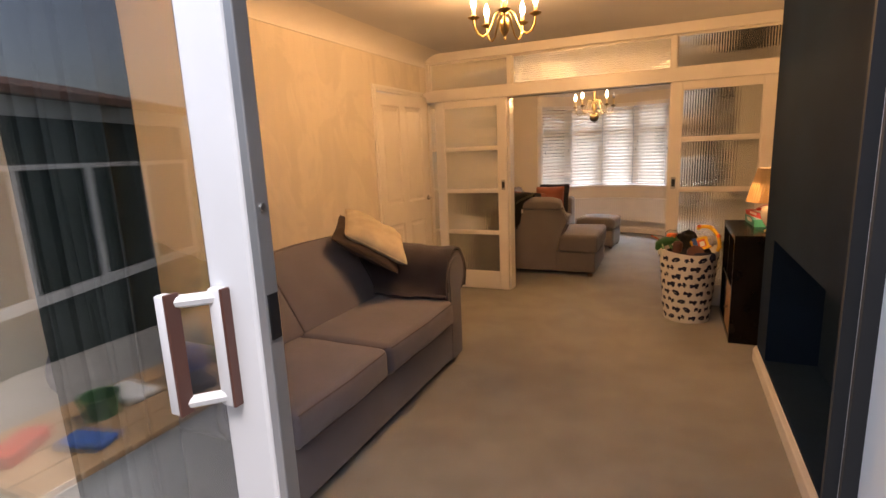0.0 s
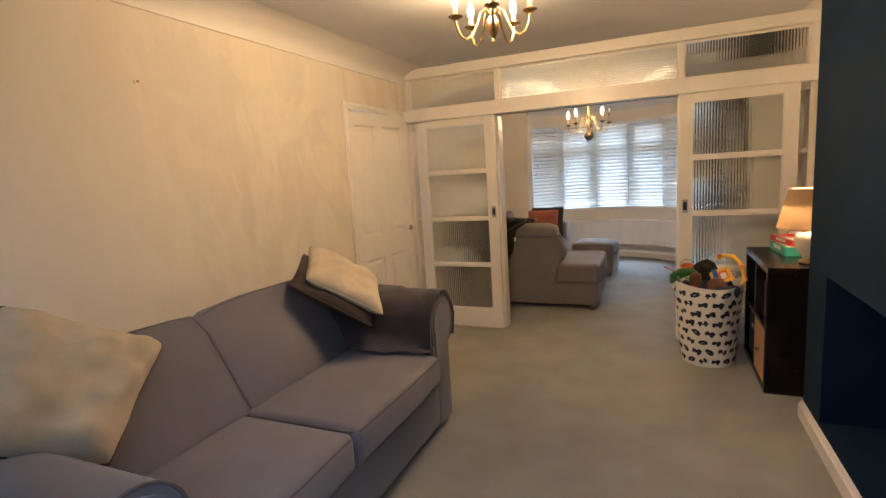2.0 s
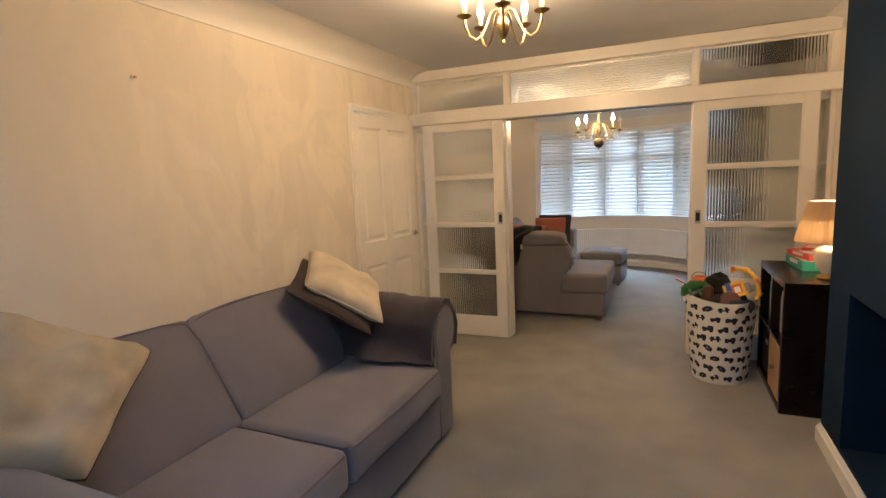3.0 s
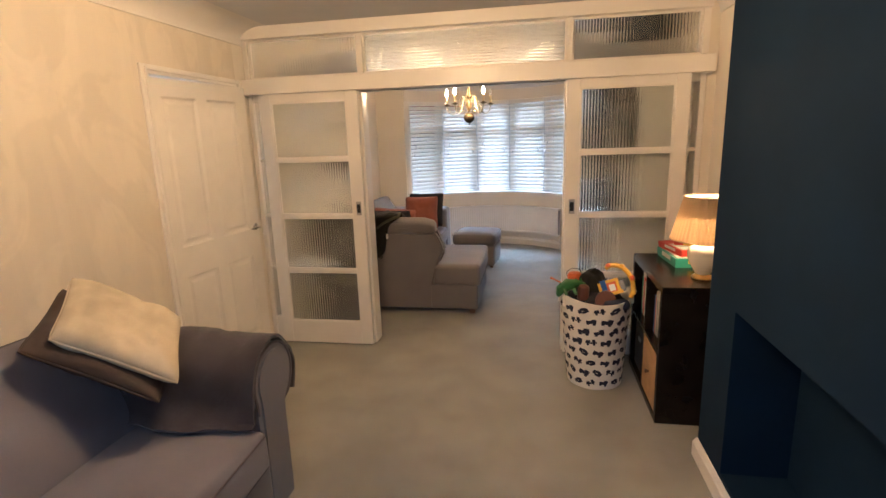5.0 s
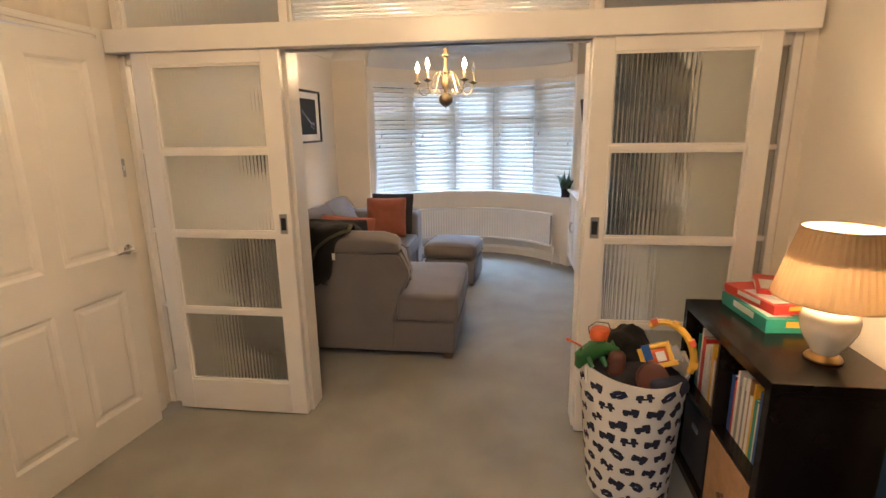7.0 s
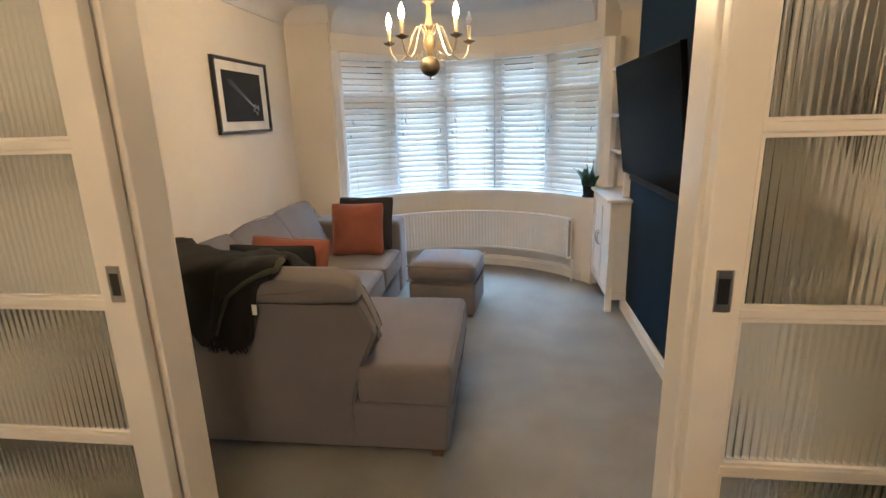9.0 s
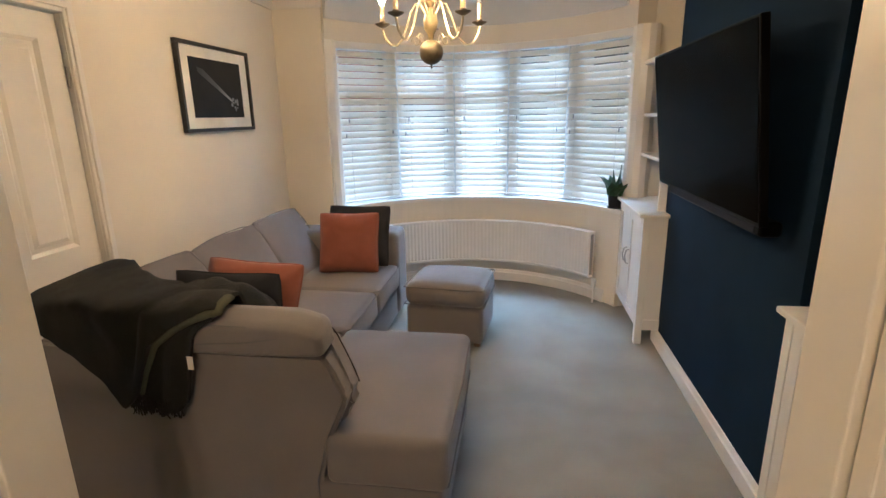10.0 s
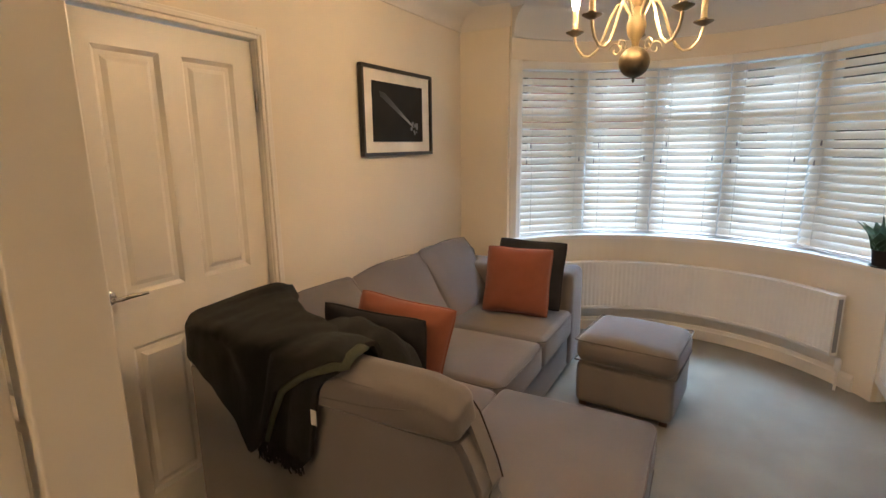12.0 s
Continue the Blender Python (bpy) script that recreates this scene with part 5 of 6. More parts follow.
    for x0, x1, z0, z1 in ((-0.075, 0.045, -0.035, -0.018), (-0.06, 0.035, 0.035, 0.05), (-0.075, -0.058, -0.018, 0.045), (0.02, 0.036, -0.018, 0.036)):
        box(fr, x0, x1, -0.016, 0.016, z0, z1, bev=0.003)
    part("frame", fr, M["yellow"], tg)
    part("body", rbox(-0.055, 0.02, -0.012, 0.02, -0.02, 0.036, 0.008, m=2), M["orange_plastic"], tg, smooth=True)
    part("sticker", B(-0.058, -0.030, -0.0185, -0.0165, 0.0, 0.055), M["blue"], tg, "blue sticker")
    part("sticker", B(-0.018, 0.012, -0.0150, -0.0125, -0.012, 0.022), M["white"], tg, "white sticker")
    part("mirror", rbox(-0.005, 0.06, -0.006, 0.006, -0.03, 0.03, 0.006, m=2), M["grey_card"], tg, smooth=True)
    t2 = thing("toy_disc", (BX + 0.045, BY - 0.135, 0.548), "brown plastic toy disc half buried in the basket", "toy", rz=10)
    w = part("ring", lathe(bmesh.new(), [(0.045, -0.018), (0.062, -0.014), (0.066, 0.0), (0.062, 0.014), (0.045, 0.018)], n=24), M["brown_grip"], t2, smooth=True)
    w.rotation_euler = (radians(72), 0, 0)
    nc = thing("dressing_up_cloth", (BX + 0.10, BY - 0.125, 0.535), "dark navy cloth spilling over the basket rim", "cloth")
    part("body", rbox(-0.085, 0.075, -0.035, 0.03, -0.04, 0.022, 0.028, m=5, wob=0.022, seed=12), M["print"], nc, smooth=True)


toys()


# ---- chandeliers ----
def chandelier(at, z_cup, r, bulbs, lit, ball, label, z_top=H):
    """Arms curl down from a hub and up to a drip cup, a candle tube and a flame bulb."""
    ob = thing("chandelier", (at[0], at[1], 0), label, "chandelier")
    zc = z_cup
    cd = 0.085 if ball else 0.05
    m = M["cream_arm"] if ball else M["brass"]
    if ball:
        body = [(0.004, zc + 0.30), (0.028, zc + 0.205), (0.033, zc + 0.20), (0.012, zc + 0.185), (0.014, zc + 0.12), (0.024, zc + 0.08), (0.012, zc + 0.06), (0.026, zc + 0.03), (0.034, zc + 0.0), (0.03, zc - 0.03), (0.014, zc - 0.055), (0.012, zc - 0.075)]
        part("stem", lathe(bmesh.new(), list(reversed(body)), n=20), M["cream_column"], ob, "cream and gold turned centre column", smooth=True)
        sp = [(0.054 * math.sin(math.pi * k / 14) + 0.0005, zc - 0.128 - 0.054 * math.cos(math.pi * k / 14)) for k in range(15)]
        part("globe", lathe(bmesh.new(), sp, n=28), M["brass_dark"], ob, "dull bronze ball under the column", smooth=True, angle=80)
        part("finial", lathe(bmesh.new(), [(0.001, zc - 0.20), (0.006, zc - 0.192), (0.004, zc - 0.184), (0.010, zc - 0.180)], n=12), M["brass_dark"], ob, smooth=True)
        hub = zc - 0.035
    else:
        body = [(0.003, zc - 0.115), (0.010, zc - 0.105), (0.007, zc - 0.095), (0.022, zc - 0.07), (0.030, zc - 0.035), (0.026, zc - 0.01), (0.010, zc + 0.01), (0.012, zc + 0.06), (0.02, zc + 0.09), (0.009, zc + 0.11), (0.008, zc + 0.16)]
        part("stem", lathe(bmesh.new(), body, n=20), M["brass"], ob, "turned brass centre column", smooth=True)
        hub = zc - 0.02
    part("rod", tube(bmesh.new(), [(0, 0, zc + (0.30 if ball else 0.15)), (0, 0, z_top - 0.02)], 0.004, 8), M["brass"], ob, smooth=True)
    part("ceiling_rose", lathe(bmesh.new(), [(0.02, z_top - 0.04), (0.045, z_top - 0.012), (0.05, z_top - 0.002)], n=24), M["brass"], ob, smooth=True)
    for i, (bx, by) in enumerate(bulbs):
        a = math.atan2(by - at[1], bx - at[0])
        ca, sa = math.cos(a), math.sin(a)
        pts = []
        low = 0.085 if ball else 0.075
        if ball:
            curve = ((0.06, hub + 0.02), (0.11, hub + 0.072), (0.20, hub + 0.112), (0.31, hub + 0.112), (0.41, hub + 0.070), (0.50, hub + 0.012), (0.60, hub - 0.034), (0.72, hub - 0.056), (0.84, hub - 0.052), (0.94, hub - 0.025), (0.99, hub + 0.008), (1.0, zc - 0.004))
        else:
            curve = ((0.10, hub + 0.045), (0.17, hub + 0.06), (0.30, hub + 0.045), (0.42, hub - 0.01), (0.55, hub - low * 0.75), (0.72, hub - low), (0.88, hub - low * 0.8), (0.98, hub - low * 0.3), (1.0, zc - 0.004))
        for u, z in curve:
            pts.append((r * u * ca, r * u * sa, z))
        arm = part("arm", tube(bmesh.new(), pts, 0.0055, 8), m, ob, smooth=True)
        if ball:
            sc = [(r * (0.30 + 0.11 * math.cos(t) * (1 - t / 9)) * ca, r * (0.30 + 0.11 * math.cos(t) * (1 - t / 9)) * sa, hub - 0.045 + 0.028 * math.sin(t) * (1 - t / 9)) for t in [k * 0.5 for k in range(15)]]
            part("scroll", tube(bmesh.new(), sc, 0.0028, 6), m, arm, smooth=True)
        x, y = bx - at[0], by - at[1]
        part("drip_cup", lathe(bmesh.new(), [(0.008, zc - 0.010), (0.020, zc - 0.004), (0.034, zc + 0.004), (0.035, zc + 0.007), (0.012, zc + 0.006), (0.014, zc + 0.016)], (x, y, 0), 18), M["brass_dark"] if ball else M["brass"], arm, smooth=True)
        part("candle_tube", lathe(bmesh.new(), [(0.0105, zc + 0.012), (0.0105, zc + cd)], (x, y, 0), 14), M["candle"], arm, "cream candle sleeve", smooth=True)
        part("bulb", lathe(bmesh.new(), [(0.007, zc + cd), (0.014, zc + cd + 0.015), (0.0165, zc + cd + 0.032), (0.012, zc + cd + 0.053), (0.004, zc + cd + 0.073), (0.001, zc + cd + 0.078)], (x, y, 0), 14), M["bulb_on"] if i in lit else M["bulb_off"], arm, "glowing flame bulb" if i in lit else "unlit clear flame bulb", smooth=True)
    return ob


chandelier(CH1, 2.14, 0.18, CH1_BULBS, (0, 1, 2, 3, 4), False, "five-arm brass candle chandelier, all bulbs lit, on the front ceiling")
chandelier(CH2, 1.868, 0.235, CH2_BULBS, (2, 3, 4), True, "five-arm brass and cream chandelier with a bronze ball, three bulbs lit")


def nail():
    ob = thing("wall_plug", (XL, 2.488, 1.915), "small brass screw with a white plug in the bare wall", "screw")
    a = part("plug", lathe(bmesh.new(), [(0.011, 0), (0.009, 0.006)], n=12), M["white"], ob)
    b = part("screw", lathe(bmesh.new(), [(0.003, 0), (0.003, 0.018), (0.006, 0.018), (0.005, 0.022)], n=10), M["brass"], ob)
    for o in (a, b):
        o.rotation_euler = (0, radians(90), 0)


nail()


def light_switch():
    """A narrow metal switch plate on the strip of wall between the door trim and the partition."""
    ob = thing("light_switch", (XL, 5.072, 1.35), "narrow brushed steel light switch on the cream wall strip", "light switch")
    part("plate", B(0, 0.006, -0.017, 0.017, -0.045, 0.045, bev=0.002), M["steel"], ob)
    part("rocker", B(0.006, 0.012, -0.006, 0.006, -0.012, 0.012, bev=0.001), M["white"], ob)


light_switch()


# ---- things of the second room ----
def corner_sofa():
    ox, oy = -1.2, 7.0
    ob = thing("corner_sofa", (ox, oy, 0), "light grey fabric corner sofa with a chaise end and headrest", "sofa")
    f, p = M["sofa2"], M["sofa2_pipe"]
    def loc(bm):
        bmesh.ops.translate(bm, verts=bm.verts, vec=(-ox, -oy, 0))
        return bm
    # chaise
    part("chaise_base", loc(rbox(-1.78, -0.395, 5.85, 6.68, 0.045, 0.275, 0.02, m=5)), f, ob, smooth=True)
    def narrow(w):
        t = max(0.0, min(1.0, (6.16 - w.y) / 0.14))
        k = 1 - t * (1 - 0.413 / 0.618)
        return (-0.372 + (w.x + 0.372) * k, w.y, w.z)
    c = part("chaise_cushion", loc(rbox(-0.99, -0.372, 5.832, 6.70, 0.27, 0.458, 0.04, (0.006, 0.006, 0.02), m=12, wob=0.006, seed=21, shear=narrow)), f, ob, smooth=True)
    part("piping", loc(tube(bmesh.new(), [(-0.745, 5.845, 0.428), (-0.41, 5.838, 0.43), (-0.378, 5.87, 0.43), (-0.370, 6.3, 0.432), (-0.378, 6.66, 0.43), (-0.41, 6.695, 0.43), (-0.95, 6.695, 0.43)], 0.004, 6)), p, c, smooth=True)
    part("piping", loc(tube(bmesh.new(), [(-0.775, 5.842, 0.278), (-0.41, 5.836, 0.278), (-0.376, 5.87, 0.278), (-0.370, 6.3, 0.278), (-0.376, 6.66, 0.278)], 0.004, 6)), p, c, smooth=True)
    # back behind the chaise, cut down in a slope at its free end
    bm = prism(bmesh.new(), [(-1.79, 0.05), (-0.80, 0.05), (-0.80, 0.28), (-0.757, 0.44), (-0.697, 0.575), (-0.693, 0.605), (-0.742, 0.715), (-0.765, 0.742), (-1.79, 0.742)], "y", 5.84, 5.96)
    bmesh.ops.bevel(bm, geom=bm.edges[:], offset=0.014, segments=3, affect="EDGES")
    part("back_panel", loc(bm), f, ob, smooth=True, angle=50)
    bm = prism(bmesh.new(), [(-1.56, 0.45), (-0.755, 0.45), (-0.697, 0.520), (-0.682, 0.570), (-0.700, 0.635), (-0.736, 0.72), (-0.765, 0.785), (-0.81, 0.828), (-1.56, 0.84)], "y", 5.875, 5.99)
    bmesh.ops.bevel(bm, geom=bm.edges[:], offset=0.03, segments=4, affect="EDGES")
    c = part("back_cushion", loc(bm), f, ob, smooth=True, angle=70)
    part("piping", loc(tube(bmesh.new(), [(-0.790, 5.965, 0.808), (-0.760, 5.975, 0.760), (-0.735, 5.978, 0.698), (-0.708, 5.978, 0.632), (-0.692, 5.975, 0.585)], 0.0024, 6)), M["brown"], c, smooth=True)
    def hr(w):
        t = max(0, (w.x + 0.88) / 0.12)
        h = (w.z - 0.735) / 0.13
        b = max(0, min(1, (5.90 - w.y) / 0.07))
        return (w.x + 0.012 * t * (1 - h), w.y, w.z - h * (0.022 * b + 0.035 * t * t) + 0.006 * (1 - h) * t)
    hd = part("headrest", loc(rbox(-1.56, -0.762, 5.818, 5.955, 0.735, 0.866, 0.028, (0, 0.008, 0.006), m=10, wob=0.007, seed=5, shear=hr)), f, ob, smooth=True)
    part("piping", loc(tube(bmesh.new(), [(-1.54, 5.830, 0.838), (-1.2, 5.824, 0.840), (-1.0, 5.824, 0.836), (-0.90, 5.830, 0.826), (-0.84, 5.845, 0.815), (-0.80, 5.87, 0.80)], 0.003, 6)), p, hd, smooth=True)
    part("seam", loc(tube(bmesh.new(), [(-1.54, 5.812, 0.772), (-1.2, 5.808, 0.776), (-1.0, 5.808, 0.790), (-0.90, 5.812, 0.806), (-0.84, 5.825, 0.812)], 0.002, 6)), p, hd, smooth=True)
    # run along the wall
    part("base", loc(rbox(-1.93, -1.02, 6.60, 7.98, 0.045, 0.28, 0.02, m=5)), f, ob, smooth=True)
    part("back_frame", loc(rbox(-1.955, -1.78, 6.0, 8.14, 0.05, 0.73, 0.04, m=5)), f, ob, smooth=True)
    for y0, y1, sd in ((6.06, 6.695, 31), (6.70, 7.275, 32), (7.28, 7.86, 33)):
        x1 = -0.99 if sd > 31 else -1.0
        c = part("seat_cushion", loc(rbox(-1.66, x1, y0, y1, 0.27, 0.442, 0.04, (0.008, 0, 0.02), m=8, wob=0.006, seed=sd)), f, ob, smooth=True)
        part("piping", loc(tube(bmesh.new(), [(-1.64, y0 + 0.006, 0.427), (x1 - 0.035, y0 + 0.006, 0.427), (x1 + 0.001, y0 + 0.04, 0.427), (x1 + 0.005, (y0 + y1) / 2, 0.427), (x1 + 0.001, y1 - 0.04, 0.427), (x1 - 0.035, y1 - 0.006, 0.427), (-1.64, y1 - 0.006, 0.427)], 0.004, 6)), p, c, smooth=True)
    for y0, y1, sd in ((6.10, 6.748, 41), (6.740, 7.378, 42), (7.370, 7.98, 43)):
        def lean(w):
            t = (w.z - 0.44) / 0.40
            q = (w.x + 1.56) / 0.21
            return (-1.54 - 0.25 * t + (q - 0.05) * (0.19 - 0.15 * max(0, t)), w.y, w.z - 0.02 * max(0, t) * max(0, 0.8 - q))
        c = part("back_cushion", loc(rbox(-1.77, -1.56, y0, y1, 0.435, 0.848, 0.042, (0.05, 0, 0.014), k=5, m=9, wob=0.014, seed=sd, shear=lean)), f, ob, smooth=True)
        pts = [(-1.555, y0 + 0.012, 0.46), (-1.735, y0 + 0.012, 0.75), (-1.788, y0 + 0.03, 0.822), (-1.800, y0 + 0.15, 0.836), (-1.803, (y0 + y1) / 2, 0.841), (-1.800, y1 - 0.15, 0.836), (-1.788, y1 - 0.03, 0.822), (-1.735, y1 - 0.012, 0.75), (-1.555, y1 - 0.012, 0.46)]
        if sd > 41:
            pts = pts[2:]
        part("piping", loc(tube(bmesh.new(), pts, 0.0022, 6)), p, c, smooth=True)
    part("arm", loc(rbox(-1.93, -1.0, 7.86, 8.15, 0.05, 0.665, 0.045, (0, 0.0, 0.008), m=6)), f, ob, smooth=True)
    for x, y in ((-0.45, 5.90), (-1.85, 5.90), (-0.45, 6.62), (-1.08, 8.08), (-1.85, 8.08)):
        part("foot", loc(B(x - 0.025, x + 0.025, y - 0.025, y + 0.025, 0, 0.05, bev=0.004)), M["foot"], ob, "short beech block foot")
    return ob


corner_sofa()


def footstool():
    ob = thing("footstool", (-0.60, 7.725, 0), "light grey fabric storage footstool with a lift-off lid", "footstool", rz=-6)
    f, p = M["sofa2"], M["sofa2_pipe"]
    part("body", rbox(-0.256, 0.256, -0.236, 0.236, 0.022, 0.268, 0.035, m=4), f, ob, smooth=True)
    lid = part("lid", rbox(-0.263, 0.263, -0.243, 0.243, 0.258, 0.415, 0.06, (0.008, 0.008, 0.022), m=8, wob=0.006, seed=8), f, ob, smooth=True)
    for z in (0.392, 0.276):
        k = 0.256
        q = 0.236
        part("piping", tube(bmesh.new(), [(-k, -q - 0.004, z), (k, -q - 0.004, z), (k + 0.006, -q + 0.01, z), (k + 0.006, q, z), (k, q + 0.006, z), (-k, q + 0.006, z), (-k - 0.006, q, z), (-k - 0.006, -q, z)], 0.004, 6, True), p, lid, smooth=True)
    for sx in (-1, 1):
        for sy in (-1, 1):
            part("foot", B(sx * 0.215 - 0.02, sx * 0.215 + 0.02, sy * 0.195 - 0.02, sy * 0.195 + 0.02, 0, 0.052, bev=0.004), M["foot"], ob)


footstool()


def blanket():
    """A wool blanket folded over the sofa's back at the corner, hanging to a point outside."""
    def along(table, q):
        for (a, p), (b, v) in zip(table, table[1:]):
            if q <= b:
                return p + (v - p) * (q - a) / (b - a)
        return table[-1][1]
    lows = [(-1.86, 0.88), (-1.80, 0.878), (-1.70, 0.818), (-1.628, 0.775), (-1.522, 0.70), (-1.455, 0.625), (-1.40, 0.562), (-1.36, 0.60), (-1.33, 0.69), (-1.29, 0.78), (-1.22, 0.84), (-1.12, 0.895), (-1.06, 0.91)]
    backs = [(-1.86, 0.36), (-1.80, 0.38), (-1.745, 0.45), (-1.6, 0.36), (-1.5, 0.30), (-1.25, 0.20), (-1.06, 0.15)]
    nu, nv = 56, 44
    rows, rim = [], []
    for i in range(nu):
        u = i / (nu - 1)
        x = -1.80 + u * 0.72
        top = 0.893 - 0.004 * u + 0.012 * math.exp(-((u - 0.9) / 0.08) ** 2)
        hang, back = top - along(lows, x), along(backs, x)
        yf = 5.792 + 0.09 * max(0, min(1, (-1.66 - x) / 0.14)) ** 1.3
        row = []
        for j in range(nv):
            t0 = j / (nv - 1) * (hang + back + 0.05)
            fold = 0.005 * math.sin(u * 13 + 4 * noise.noise(Vector((u * 3, t0 * 3, 0)))) + 0.024 * noise.noise(Vector((u * 4, t0 * 4, 2))) + 0.008 * noise.noise(Vector((u * 14, t0 * 10, 5)))
            if t0 < hang:
                q = (hang - t0) / 0.3
                y, z = yf - 0.018 * min(1, q) - 0.02 * max(0, u - 0.45) + fold * 0.8, top - (hang - t0)
            elif t0 < hang + back:
                t = (t0 - hang) / back
                y, z = yf + back * t, top + 0.012 * math.sin(math.pi * t) + fold * 0.6
            else:
                t = t0 - hang - back
                y, z = yf + back + t * 0.5, top - t * 0.9 + fold * 0.5
            if 0 < t0 - hang < 0.03 or 0 < hang - t0 < 0.03:
                z -= 0.008 * (1 - abs(t0 - hang) / 0.03)
            row.append((x + fold * 0.4, y, z))
        rows.append(row)
        if u > 0.6:
            rim.append(row[0])
    ob = thing("blanket", (-1.5, 5.95, 0.87), "dark grey wool blanket folded over the corner of the sofa", "blanket")
    def loc(bm):
        bmesh.ops.translate(bm, verts=bm.verts, vec=(1.5, -5.95, -0.87))
        return bm
    part("upper_fold", loc(sheet(rows, 0.014)), M["throw2"], ob, smooth=True, angle=80)
    # the rolled edge that shows the underside, then the layer beneath it
    edge = [(q[0] + 0.006, q[1] + 0.006, q[2] - 0.004) for q in rim] + [(-1.072, 5.83, 0.906), (-1.075, 5.87, 0.910), (-1.10, 5.93, 0.895)]
    part("rolled_edge", loc(tube(bmesh.new(), edge, [0.007 + 0.008 * min(1, k / len(edge) * 1.6) for k in range(len(edge))], 10)), M["throw2_under"], ob, "olive underside of the fold", smooth=True, angle=80)
    rights = [(0.54, -1.235), (0.59, -1.208), (0.725, -1.182), (0.80, -1.165), (0.83, -1.145), (0.87, -1.085), (0.90, -1.065)]
    rows3 = []
    for i in range(22):
        u = i / 21
        row = []
        for j in range(34):
            q = j / 33
            bottom = 0.545 + 0.02 * math.sin(u * 7) - 0.010 * math.sin(u * 23)
            if q < 0.72:
                z = bottom + (0.893 - bottom) * q / 0.72
                xr, xl = along(rights, z), -1.42 + 0.14 * max(0, (z - 0.6) / 0.3) ** 1.3
                y = 5.815 - 0.006 * math.sin(u * 3.0) - 0.010 * abs(math.sin(u * 8 + z * 3)) * (1.1 - q)
                x = xl + (xr - xl) * u
            else:
                t = (q - 0.72) / 0.28
                z = 0.883 + 0.012 * math.sin(math.pi * t)
                y = 5.815 + 0.11 * t
                x = -1.28 + (0.215 - 0.05 * t) * u
            row.append((x, y, z + 0.004 * math.sin(u * 16)))
        rows3.append(row)
    part("lower_fold", loc(sheet(rows3, 0.012)), M["throw2"], ob, smooth=True, angle=80)
    # the tail that lies over the back on the seat side
    tail = []
    for i in range(14):
        u = i / 13
        row = []
        for j in range(12):
            t = j / 11
            x = -1.33 + 0.27 * u + 0.03 * t * u
            row.append((x, 5.97 + 0.15 * t + 0.08 * (1 - u) * t, 0.872 + 0.010 * math.sin(u * 6) + 0.008 * math.sin(math.pi * min(1, t * 1.3)) * min(1, u * 2) + 0.006 * math.sin(u * 17 + t * 5) - 0.12 * max(0, t - 0.6) - 0.10 * (max(0, u - 0.80) / 0.20) ** 1.2))
        tail.append(row)
    part("tail", loc(sheet(tail, 0.02)), M["throw2"], ob, smooth=True, angle=80)
    part("care_label", loc(B(-1.186, -1.166, 5.788, 5.790, 0.70, 0.745)), M["white"], ob, "small white woven label")
    bm = bmesh.new()
    rng = random.Random(3)
    for k in range(70):
        x = -1.40 + k * 0.0024
        z0 = 0.575 + rng.uniform(-0.01, 0.015)
        y0 = 5.79 + rng.uniform(-0.010, 0.006)
        tube(bm, [(x, y0, z0), (x + rng.uniform(-0.006, 0.006), y0 - 0.003, z0 - 0.02), (x + rng.uniform(-0.01, 0.01), y0, z0 - rng.uniform(0.03, 0.05))], 0.002, 4)
    part("fringe", loc(bm), M["throw2"], ob)


blanket()
cushion("cushion", (-1.27, 7.62, 0.655), (72, 0, 5), (0.205, 0.205), 0.07, M["orange"], M["orange"], "square rust-orange cushion upright against the sofa arm", 3)
cushion("cushion", (-1.24, 7.745, 0.675), (74, 0, -3), (0.225, 0.21), 0.05, M["charcoal"], M["charcoal"], "charcoal cushion behind the rust-orange one", 4)
cushion_by("cushion", (-1.27, 6.33, 0.69), (1, 0.03, -0.07), (0.01, 0.16, 0.40), (0.215, 0.21), 0.06, M["orange"], M["orange"], "rust-orange cushion leaning on the sofa's near back", 6)
cushion_by("cushion", (-1.265, 6.19, 0.705), (1, 0.03, -0.02), (0.01, 0.05, 0.40), (0.22, 0.19), 0.045, M["charcoal"], M["charcoal"], "charcoal cushion in front of the rust-orange one", 7, -0.10, 0.008)


